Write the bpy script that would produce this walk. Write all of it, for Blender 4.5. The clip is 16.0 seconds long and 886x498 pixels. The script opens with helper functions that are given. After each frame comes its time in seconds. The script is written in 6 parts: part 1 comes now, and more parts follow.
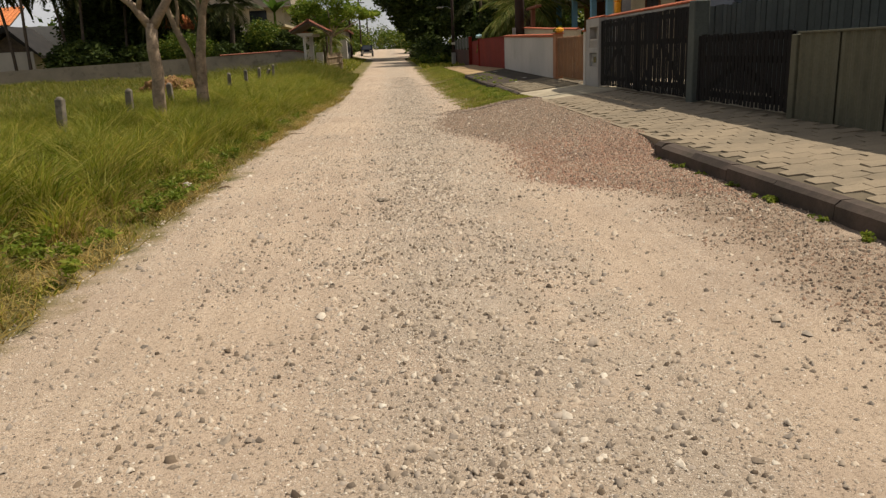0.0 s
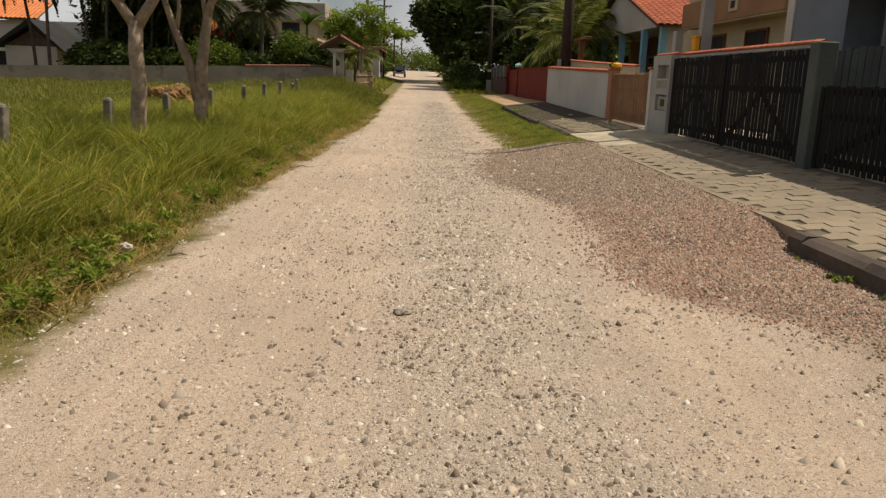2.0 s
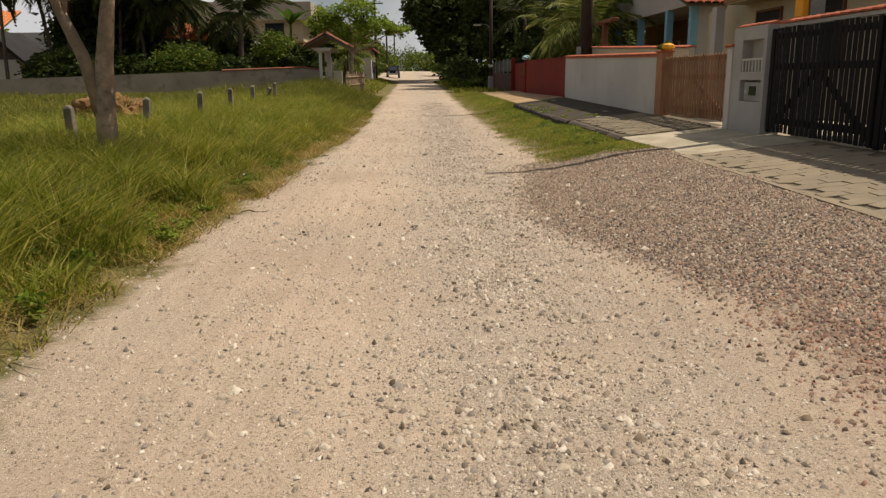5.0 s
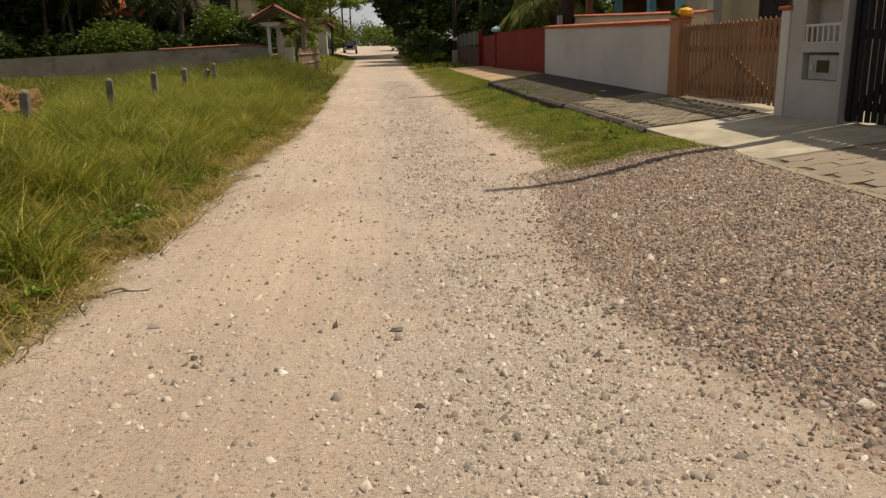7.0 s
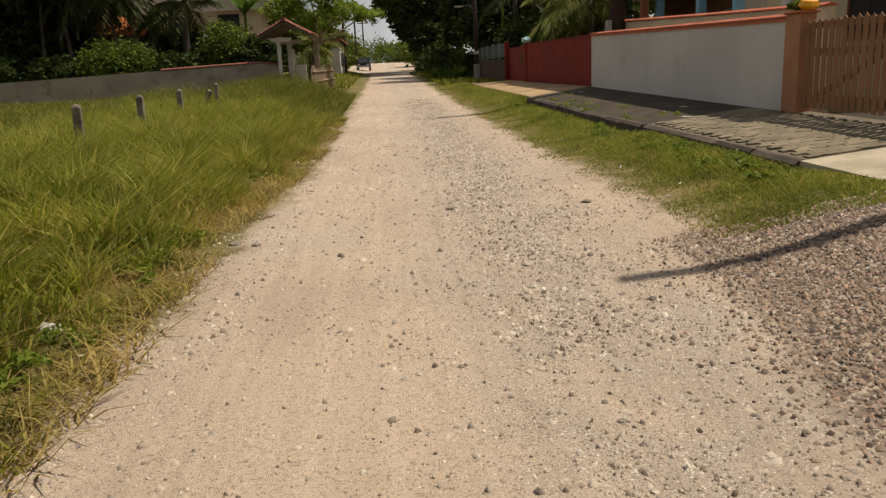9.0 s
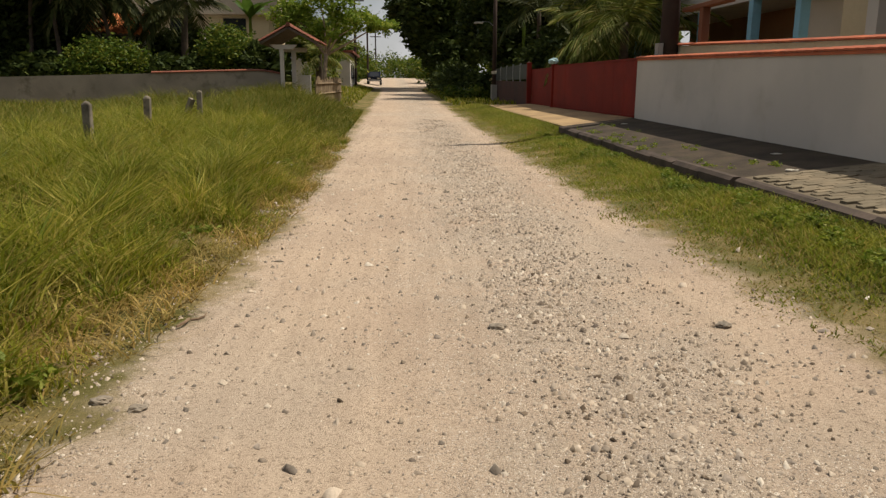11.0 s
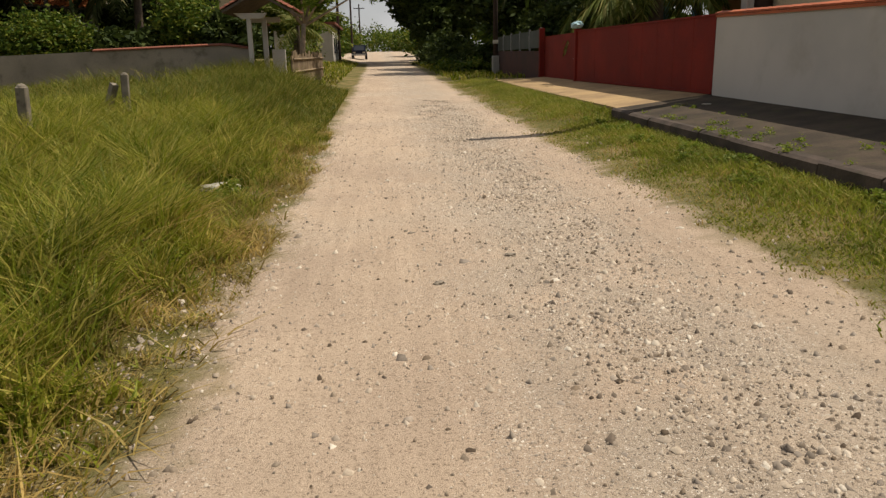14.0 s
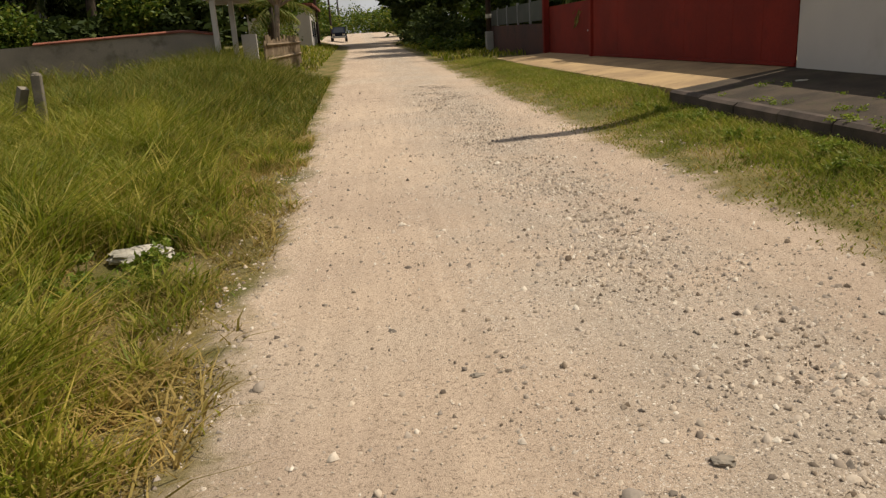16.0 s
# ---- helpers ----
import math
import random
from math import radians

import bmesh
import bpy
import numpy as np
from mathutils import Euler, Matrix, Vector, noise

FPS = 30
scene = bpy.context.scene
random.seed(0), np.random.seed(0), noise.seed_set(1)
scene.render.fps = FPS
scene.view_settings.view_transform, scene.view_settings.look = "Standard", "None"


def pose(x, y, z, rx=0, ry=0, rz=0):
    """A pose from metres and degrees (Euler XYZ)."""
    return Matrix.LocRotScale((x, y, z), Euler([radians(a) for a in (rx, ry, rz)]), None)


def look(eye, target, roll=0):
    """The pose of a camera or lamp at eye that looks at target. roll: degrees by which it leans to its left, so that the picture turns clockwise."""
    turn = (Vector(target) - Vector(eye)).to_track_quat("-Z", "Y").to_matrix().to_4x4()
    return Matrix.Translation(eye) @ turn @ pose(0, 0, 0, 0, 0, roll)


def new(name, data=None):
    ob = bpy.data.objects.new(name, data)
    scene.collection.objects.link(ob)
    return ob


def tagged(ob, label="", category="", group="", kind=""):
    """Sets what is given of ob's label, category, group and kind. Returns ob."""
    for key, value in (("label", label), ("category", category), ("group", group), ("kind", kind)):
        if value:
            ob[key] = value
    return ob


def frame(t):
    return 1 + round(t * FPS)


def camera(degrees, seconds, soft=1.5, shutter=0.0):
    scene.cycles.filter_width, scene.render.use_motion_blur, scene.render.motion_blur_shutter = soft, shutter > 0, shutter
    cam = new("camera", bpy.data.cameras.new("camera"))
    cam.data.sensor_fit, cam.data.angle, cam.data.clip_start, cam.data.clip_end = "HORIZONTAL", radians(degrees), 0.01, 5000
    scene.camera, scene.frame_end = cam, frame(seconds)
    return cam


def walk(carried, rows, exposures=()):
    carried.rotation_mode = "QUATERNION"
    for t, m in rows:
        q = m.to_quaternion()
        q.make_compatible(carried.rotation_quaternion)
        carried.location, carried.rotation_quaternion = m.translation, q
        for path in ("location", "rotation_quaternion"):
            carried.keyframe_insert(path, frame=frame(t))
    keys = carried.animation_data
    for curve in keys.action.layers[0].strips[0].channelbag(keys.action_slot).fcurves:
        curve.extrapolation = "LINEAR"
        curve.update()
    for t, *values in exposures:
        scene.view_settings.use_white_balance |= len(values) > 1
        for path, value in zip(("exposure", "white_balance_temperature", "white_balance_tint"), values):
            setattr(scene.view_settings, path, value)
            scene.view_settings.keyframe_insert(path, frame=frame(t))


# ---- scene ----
cam = camera(61.7, 16.0, soft=1.35)
PATH = [
    (0, (0.044, 0.183, 1.444), (0.16, 2.114, 0.935), -2.5),
    (0.5, (0.083, 0.893, 1.472), (0.249, 2.837, 1.031), -0.3),
    (1, (0.004, 1.587, 1.514), (0.101, 3.549, 1.136), 0.7),
    (1.5, (0.035, 2.329, 1.496), (0.153, 4.277, 1.06), -1.7),
    (2, (-0.017, 3.092, 1.506), (0.055, 5.04, 1.058), 1.8),
    (2.5, (-0.006, 3.822, 1.528), (0.142, 5.75, 1.016), -2.6),
    (3, (-0.049, 4.555, 1.506), (0.111, 6.475, 0.968), 1.7),
    (3.5, (-0.126, 5.357, 1.4), (-0.027, 7.277, 0.85), -0.7),
    (4, (-0.147, 6.077, 1.358), (-0.109, 8.026, 0.912), -1.5),
    (6.5, (-0.156, 10.046, 1.439), (-0.028, 11.983, 0.956), 1.1),
    (7, (-0.233, 10.801, 1.45), (-0.069, 12.726, 0.935), -1.7),
    (7.5, (-0.291, 11.52, 1.448), (-0.212, 13.469, 1.004), -1.5),
    (8, (-0.388, 12.295, 1.423), (-0.338, 14.241, 0.961), -3.0),
    (10.5, (-0.655, 16.366, 1.393), (-0.419, 18.294, 0.915), -1.7),
    (11, (-0.576, 17.085, 1.427), (-0.449, 19.034, 0.997), 0.2),
    (11.5, (-0.584, 17.863, 1.433), (-0.392, 19.795, 0.954), -1.1),
    (12, (-0.628, 18.658, 1.455), (-0.46, 20.6, 1.006), -0.5),
    (12.5, (-0.7, 19.446, 1.427), (-0.58, 21.39, 0.975), -2.3),
    (13, (-0.742, 20.194, 1.397), (-0.59, 22.142, 0.968), -1.5),
    (13.5, (-0.818, 20.999, 1.373), (-0.696, 22.957, 0.981), 0.5),
    (14, (-0.786, 21.866, 1.423), (-0.634, 23.797, 0.925), -1.2),
    (14.5, (-0.86, 22.638, 1.42), (-0.742, 24.594, 1.021), 1.9),
    (15, (-0.939, 23.403, 1.432), (-0.803, 25.336, 0.938), -2.4),
    (15.5, (-0.92, 24.222, 1.43), (-0.837, 26.154, 0.921), -0.6),
    (16, (-0.953, 25.017, 1.42), (-0.776, 26.932, 0.869), -3.7),
]
walk(cam, [(t, look(eye, target, roll)) for t, eye, target, roll in PATH])

# ---------------------------------------------------------------- light
SUN_EL, SUN_AZ = radians(60), radians(80)
world = bpy.data.worlds.new("sky_world")
scene.world = world
world.use_nodes = True
wn, wl = world.node_tree.nodes, world.node_tree.links
sky = wn.new("ShaderNodeTexSky")
sky.sky_type, sky.sun_disc = "NISHITA", False
sky.sun_elevation, sky.sun_rotation = SUN_EL, SUN_AZ
sky.dust_density = 2.0
cloud = wn.new("ShaderNodeTexNoise")
cloud.inputs["Scale"].default_value, cloud.inputs["Detail"].default_value = 3.0, 6
cramp = wn.new("ShaderNodeValToRGB")
cramp.color_ramp.elements[0].position, cramp.color_ramp.elements[1].position = 0.36, 0.62
cmix = wn.new("ShaderNodeMix")
cmix.data_type = "RGBA"
cmix.inputs[7].default_value = (10.5, 10.4, 10.4, 1)
coords = wn.new("ShaderNodeTexCoord")
wl.new(coords.outputs["Generated"], cloud.inputs["Vector"])
wl.new(cloud.outputs["Fac"], cramp.inputs[0])
wl.new(cramp.outputs[0], cmix.inputs[0])
wl.new(sky.outputs[0], cmix.inputs[6])
wl.new(cmix.outputs[2], wn["Background"].inputs[0])
wn["Background"].inputs[1].default_value = 0.058
sun = new("sun", bpy.data.lights.new("sun", "SUN"))
sun.data.energy, sun.data.angle, sun.data.color = 5.1, radians(0.53), (1.0, 0.91, 0.78)
sun.matrix_world = look((0, 0, 0), (-math.sin(SUN_AZ) * math.cos(SUN_EL), -math.cos(SUN_AZ) * math.cos(SUN_EL), -math.sin(SUN_EL)))

# ---------------------------------------------------------------- materials


class Nodes:
    """A short way to write a node material."""

    def __init__(self, name):
        self.m = bpy.data.materials.new(name)
        self.m.use_nodes = True
        self.t = self.m.node_tree
        self.b = self.t.nodes["Principled BSDF"]
        self.pos = self.t.nodes.new("ShaderNodeNewGeometry").outputs["Position"]

    def set(self, socket, v):
        if isinstance(v, bpy.types.NodeSocket):
            self.t.links.new(v, socket)
        else:
            socket.default_value = (*v, 1) if isinstance(v, tuple) and len(v) == 3 and socket.type == "RGBA" else v

    def noise(self, scale, detail=4, rough=0.55, vec=None):
        n = self.t.nodes.new("ShaderNodeTexNoise")
        n.inputs["Scale"].default_value, n.inputs["Detail"].default_value, n.inputs["Roughness"].default_value = scale, detail, rough
        self.set(n.inputs["Vector"], vec or self.pos)
        return n.outputs["Fac"]

    def cells(self, scale, out="Color", feature="F1"):
        n = self.t.nodes.new("ShaderNodeTexVoronoi")
        n.feature = feature
        n.inputs["Scale"].default_value = scale
        self.set(n.inputs["Vector"], self.pos)
        return n.outputs[out]

    def math(self, op, a, b=0.0, c=0.0):
        n = self.t.nodes.new("ShaderNodeMath")
        n.operation = op
        for s, v in zip(n.inputs, (a, b, c)):
            self.set(s, v)
        return n.outputs[0]

    def step(self, lo, hi, v, to0=0.0, to1=1.0):
        n = self.t.nodes.new("ShaderNodeMapRange")
        n.interpolation_type = "SMOOTHSTEP"
        for s, q in zip(n.inputs, (v, lo, hi, to0, to1)):
            self.set(s, q)
        return n.outputs[0]

    def mix(self, f, a, b, kind="MIX"):
        n = self.t.nodes.new("ShaderNodeMix")
        n.data_type, n.blend_type = "RGBA", kind
        for s, v in zip((n.inputs[0], n.inputs[6], n.inputs[7]), (f, a, b)):
            self.set(s, v)
        return n.outputs[2]

    def ramp(self, v, *stops):
        n = self.t.nodes.new("ShaderNodeValToRGB")
        e = n.color_ramp.elements
        while len(e) < len(stops):
            e.new(0.5)
        for q, (p, c) in zip(e, stops):
            q.position, q.color = p, (*c, 1)
        self.set(n.inputs[0], v)
        return n.outputs[0]

    def split(self):
        n = self.t.nodes.new("ShaderNodeSeparateXYZ")
        self.set(n.inputs[0], self.pos)
        return n.outputs

    def random(self):
        return self.t.nodes.new("ShaderNodeObjectInfo").outputs["Random"]

    def island(self):
        return self.t.nodes.new("ShaderNodeNewGeometry").outputs["Random Per Island"]

    def bump(self, h, strength, dist=0.01):
        n = self.t.nodes.new("ShaderNodeBump")
        n.inputs["Strength"].default_value, n.inputs["Distance"].default_value = strength, dist
        self.set(n.inputs["Height"], h)
        self.t.links.new(n.outputs[0], self.b.inputs["Normal"])

    def done(self, color, rough=0.8, metal=0.0, spec=0.3):
        self.set(self.b.inputs["Base Color"], color)
        self.set(self.b.inputs["Roughness"], rough)
        self.b.inputs["Metallic"].default_value = metal
        self.b.inputs["Specular IOR Level"].default_value = spec
        return self.m


def worn(name, a, b, dirt=(0.12, 0.1, 0.07), scale=1.5, rough=0.8, grain=40, dirty=0.5, bump=0.3, metal=0.0, objects=0.0, spec=0.18):
    """Two tones of one surface, stains at large scale and grain at small."""
    n = Nodes(name)
    c = n.mix(n.step(0.35, 0.65, n.noise(scale)), a, b)
    stain = n.math("MULTIPLY", n.step(0.52, 0.75, n.noise(scale * 2.3, 6, 0.65)), dirty)
    c = n.mix(stain, c, dirt)
    g = n.noise(grain, 3)
    c = n.mix(0.35, c, n.ramp(g, (0.3, (0.45, 0.45, 0.45)), (0.7, (1, 1, 1))), "MULTIPLY")
    if objects:
        r = n.random()
        c = n.mix(objects, c, n.ramp(r, (0, (0.4, 0.4, 0.4)), (1, (1.0, 1.0, 1.0))), "MULTIPLY")
    n.bump(g, bump, 0.004)
    return n.done(c, rough, metal, spec)


def leafy(name, a, b, c, shine=0.45, glow=0.3):
    """Leaves: three tones by leaf, with light passing through."""
    n = Nodes(name)
    col = n.ramp(n.island(), (0.0, a), (0.55, b), (1.0, c))
    col = n.mix(0.5, col, n.ramp(n.noise(1.1, 5), (0.36, (0.34, 0.42, 0.32)), (0.5, (0.85, 0.88, 0.8)), (0.66, (1.2, 1.1, 1.0))), "MULTIPLY")
    n.done(col, shine, 0, 0.14)
    tr = n.t.nodes.new("ShaderNodeBsdfTranslucent")
    n.set(tr.inputs[0], col)
    mx = n.t.nodes.new("ShaderNodeMixShader")
    mx.inputs[0].default_value = glow
    n.t.links.new(n.b.outputs[0], mx.inputs[1])
    n.t.links.new(tr.outputs[0], mx.inputs[2])
    n.t.links.new(mx.outputs[0], n.t.nodes["Material Output"].inputs[0])
    return n.m


# outline of the crushed stone: distance along the road, and where it begins across it
PATCH_EDGE = ((7.0, 1.9), (8.2, 1.7), (9.2, 1.62), (10.2, 1.8), (11.9, 1.82), (13.5, 1.38), (14.5, 1.06), (15.9, 1.06), (17.9, 1.4), (20.0, 1.65))


def ground_material():
    n = Nodes("ground_earth")
    x, y, _ = n.split()
    big, mid, fine = n.noise(0.7, 3), n.noise(4, 4), n.noise(45, 4, 0.7)
    wob = n.math("ADD", n.math("MULTIPLY", n.math("SUBTRACT", big, 0.5), 0.7), n.math("MULTIPLY", n.math("SUBTRACT", mid, 0.5), 0.6))
    xw = n.math("ADD", x, wob)
    # sandy road, paler in the wheel tracks, greyer and coarser along the crown
    sand = n.mix(n.step(0.35, 0.65, n.noise(0.5, 4)), (0.465, 0.36, 0.262), (0.405, 0.312, 0.23))
    crown = n.math("MULTIPLY", n.step(-0.5, 0.25, xw), n.step(1.7, 0.9, xw))
    crown = n.math("MULTIPLY", crown, n.step(0.3, 0.6, n.noise(1.6, 4)))
    sand = n.mix(n.math("MULTIPLY", crown, 0.7), sand, (0.34, 0.282, 0.215))
    sand = n.mix(n.math("MULTIPLY", n.step(0.5, 0.7, n.noise(0.33, 3)), 0.4), sand, (0.40, 0.34, 0.268))
    # grit tones; the dark ends paint tiny shadows between grains into the sand
    grit = n.ramp(n.noise(70, 5, 0.75), (0.34, (0.35, 0.33, 0.31)), (0.45, (1, 1, 1)), (0.6, (1.03, 1.03, 1.03)), (0.7, (1.4, 1.4, 1.4)))
    sand = n.mix(1.0, sand, grit, "MULTIPLY")
    grain_shade = n.ramp(n.noise(32, 6, 0.8), (0.36, (0.42, 0.40, 0.38)), (0.44, (1, 1, 1)), (0.58, (1.0, 1.0, 1.0)), (0.68, (1.22, 1.22, 1.22)))
    sand = n.mix(0.85, sand, grain_shade, "MULTIPLY")
    # fine grit: small chips of three sizes, each with its own tone, thicker in some places
    dense = n.math("ADD", n.math("MULTIPLY", crown, 0.22), n.step(0.38, 0.68, n.noise(1.1, 4), 0.12, 0.42))
    track = n.math("MAXIMUM", n.math("MULTIPLY", n.step(-1.9, -1.3, xw), n.step(-0.3, -0.75, xw)), n.math("MULTIPLY", n.step(1.05, 1.4, xw), n.step(2.1, 1.8, xw)))
    track = n.math("MULTIPLY", track, n.step(5.0, 13.0, y, 0.35, 0.9))
    dense = n.math("MULTIPLY", dense, n.math("SUBTRACT", 1.0, track))
    for scale, share in ((70, 0.55), (125, 0.9), (210, 1.1)):
        pick = n.cells(scale)
        body = n.step(0.5, 0.36, n.cells(scale, "Distance"))
        sep = n.t.nodes.new("ShaderNodeSeparateColor")
        n.set(sep.inputs[0], pick)
        there = n.step(0.0, 0.03, n.math("SUBTRACT", n.math("MULTIPLY", dense, share), sep.outputs[0]))
        tone = n.ramp(sep.outputs[1], (0.0, (0.13, 0.105, 0.085)), (0.3, (0.27, 0.22, 0.17)), (0.6, (0.42, 0.35, 0.275)), (0.85, (0.55, 0.47, 0.38)), (1.0, (0.74, 0.68, 0.58)))
        sand = n.mix(n.math("MULTIPLY", there, body), sand, tone)
    comb = n.t.nodes.new("ShaderNodeCombineXYZ")
    n.set(comb.inputs[0], n.math("MULTIPLY", x, 9.0))
    n.set(comb.inputs[1], n.math("MULTIPLY", y, 0.35))
    streak = n.noise(1.0, 5, 0.6, comb.outputs[0])
    sand = n.mix(0.55, sand, n.ramp(streak, (0.3, (0.84, 0.83, 0.82)), (0.65, (1.08, 1.08, 1.08))), "MULTIPLY")
    # crushed stone patch
    edge = n.ramp(n.math("DIVIDE", n.math("SUBTRACT", y, 6.0), 16.0), *[((v - 6.0) / 16.0, (e / 4, e / 4, e / 4)) for v, e in PATCH_EDGE])
    d = n.math("SUBTRACT", n.math("ADD", x, n.math("MULTIPLY", wob, 0.6)), n.math("MULTIPLY", edge, 4.0))
    start = n.math("SUBTRACT", n.math("ADD", y, wob), n.math("SUBTRACT", 9.9, n.math("MULTIPLY", x, 0.85)))
    patch = n.math("MULTIPLY", n.step(-0.15, 0.25, d), n.step(19.75, 19.35, n.math("ADD", y, n.math("MULTIPLY", wob, 0.4))))
    patch = n.math("MULTIPLY", patch, n.step(-0.25, 0.25, start))
    patch = n.math("MULTIPLY", patch, n.step(4.6, 4.2, x))
    chip = n.ramp(n.math("FRACT", n.math("MULTIPLY", n.cells(38), 7.3)), (0, (0.05, 0.042, 0.036)), (0.5, (0.18, 0.135, 0.105)), (0.85, (0.3, 0.215, 0.165)), (1, (0.42, 0.37, 0.31)))
    chip = n.mix(n.math("MULTIPLY", n.step(13.0, 10.0, y), n.step(0.35, 0.6, n.noise(1.4, 3), 0.1, 0.55)), chip, (0.31, 0.17, 0.11))
    col = n.mix(patch, sand, chip)
    # trodden brown gravel beside the kerb
    side = n.math("MULTIPLY", n.step(2.2, 2.9, xw), n.step(9.0, 7.5, y))
    col = n.mix(n.math("MULTIPLY", side, n.step(0.3, 0.6, n.noise(2.2, 4), 0.35, 0.85)), col, (0.25, 0.185, 0.13))
    # verges
    turf = n.mix(n.step(0.35, 0.7, n.noise(1.3, 5)), (0.11, 0.105, 0.03), (0.25, 0.19, 0.09))
    turf = n.mix(0.6, turf, n.ramp(n.noise(60, 4, 0.7), (0.3, (0.35, 0.35, 0.3)), (0.65, (1.1, 1.1, 1.0))), "MULTIPLY")
    left = n.step(-1.95, -2.3, n.math("SUBTRACT", n.math("ADD", xw, n.step(90.0, 110.0, y, 0.0, 3.5)), n.step(14.0, 27.0, y, 0.0, 0.42)))
    right = n.math("MULTIPLY", n.step(1.75, 2.15, n.math("SUBTRACT", xw, n.step(92.0, 112.0, y, 0.0, 2.2))), n.step(19.25, 19.6, n.math("ADD", y, n.math("MULTIPLY", wob, 0.4))))
    right = n.math("MAXIMUM", right, n.step(5.5, 5.8, x))
    col = n.mix(n.math("MAXIMUM", left, right), col, turf)
    n.bump(n.math("ADD", n.math("MULTIPLY", fine, 0.6), n.noise(140, 4, 0.7)), 0.75, 0.013)
    return n.done(col, 0.95, 0, 0.1)


def stone_material(name, *tones):
    n = Nodes(name)
    c = n.ramp(n.island(), *[(i / max(1, len(tones) - 1), t) for i, t in enumerate(tones)])
    g = n.noise(90, 3)
    c = n.mix(0.4, c, n.ramp(g, (0.3, (0.6, 0.6, 0.6)), (0.7, (1.1, 1.1, 1.1))), "MULTIPLY")
    n.bump(g, 0.4, 0.005)
    return n.done(c, 0.9, 0, 0.2)


M_GROUND = ground_material()
M_PEBBLE = stone_material("road_pebble", (0.12, 0.095, 0.075), (0.42, 0.34, 0.255), (0.50, 0.41, 0.31), (0.24, 0.20, 0.16), (0.52, 0.43, 0.33), (0.36, 0.30, 0.24), (0.15, 0.125, 0.10), (0.48, 0.39, 0.295), (0.62, 0.55, 0.45), (0.33, 0.265, 0.20))
M_CHIP = stone_material("crushed_stone", (0.055, 0.042, 0.032), (0.20, 0.142, 0.10), (0.33, 0.215, 0.145), (0.115, 0.092, 0.07), (0.40, 0.32, 0.235), (0.23, 0.17, 0.12))
M_CROWN = stone_material("crown_gravel_stone", (0.075, 0.054, 0.037), (0.19, 0.142, 0.098), (0.31, 0.245, 0.178), (0.13, 0.10, 0.075), (0.25, 0.20, 0.147), (0.44, 0.36, 0.27), (0.16, 0.125, 0.093))
M_REDCHIP = stone_material("crushed_red_stone", (0.12, 0.07, 0.05), (0.29, 0.155, 0.10), (0.36, 0.215, 0.145), (0.20, 0.12, 0.085), (0.40, 0.30, 0.22), (0.24, 0.155, 0.105))
M_PAVER = worn("paver_stone", (0.31, 0.245, 0.165), (0.255, 0.205, 0.14), (0.16, 0.125, 0.08), 1.2, 0.9, 60, 0.4, 0.5, objects=0.22)
M_PAVE = worn("pavement_mortar", (0.17, 0.135, 0.09), (0.13, 0.105, 0.07), (0.09, 0.08, 0.05), 2, 0.95, 50, 0.5)
M_SLAB = worn("pale_concrete", (0.45, 0.38, 0.27), (0.34, 0.29, 0.20), (0.17, 0.14, 0.09), 1.6, 0.9, 50, 0.6)
M_DARKSLAB = worn("dark_concrete", (0.075, 0.056, 0.038), (0.045, 0.035, 0.025), (0.055, 0.06, 0.02), 1.9, 0.95, 28, 0.75, 0.9)
M_KERB = worn("kerb_concrete", (0.11, 0.082, 0.064), (0.07, 0.055, 0.044), (0.045, 0.042, 0.022), 2.0, 0.95, 45, 0.6, 0.6)
M_WHITE = worn("white_plaster", (0.55, 0.505, 0.45), (0.475, 0.44, 0.395), (0.33, 0.28, 0.21), 0.5, 0.85, 160, 0.35, 0.1)
M_METERWALL = worn("grey_white_plaster", (0.40, 0.375, 0.345), (0.34, 0.32, 0.295), (0.22, 0.19, 0.15), 0.8, 0.85, 120, 0.4, 0.15)
M_CREAM = worn("cream_plaster", (0.52, 0.43, 0.28), (0.46, 0.38, 0.25), (0.3, 0.24, 0.16), 0.7, 0.85, 30, 0.3, 0.2)
M_BROWNWALL = worn("brown_plaster", (0.33, 0.18, 0.09), (0.29, 0.15, 0.075), (0.14, 0.09, 0.05), 0.7, 0.85, 30, 0.3, 0.2)
M_GREYWALL = worn("blue_grey_plaster", (0.22, 0.24, 0.27), (0.19, 0.205, 0.235), (0.11, 0.11, 0.11), 0.6, 0.85, 30, 0.3, 0.2)
M_OLDWALL = worn("old_grey_plaster", (0.31, 0.265, 0.205), (0.24, 0.205, 0.16), (0.10, 0.085, 0.055), 0.7, 0.95, 30, 0.75, 0.4)
M_TILE = worn("red_roof_tile", (0.50, 0.145, 0.065), (0.40, 0.115, 0.06), (0.16, 0.07, 0.045), 1.3, 0.8, 40, 0.5, 0.3, objects=0.4)
M_OLDTILE = worn("weathered_roof_tile", (0.27, 0.095, 0.055), (0.20, 0.075, 0.05), (0.08, 0.05, 0.035), 1.6, 0.85, 40, 0.6, 0.3, objects=0.3)
M_ORANGETILE = worn("orange_roof_tile", (0.62, 0.22, 0.075), (0.52, 0.17, 0.06), (0.25, 0.1, 0.05), 1.3, 0.8, 40, 0.35, 0.3)
M_RED = worn("red_painted_sheet", (0.20, 0.019, 0.011), (0.155, 0.016, 0.010), (0.065, 0.012, 0.008), 0.8, 0.8, 25, 0.45, 0.15)
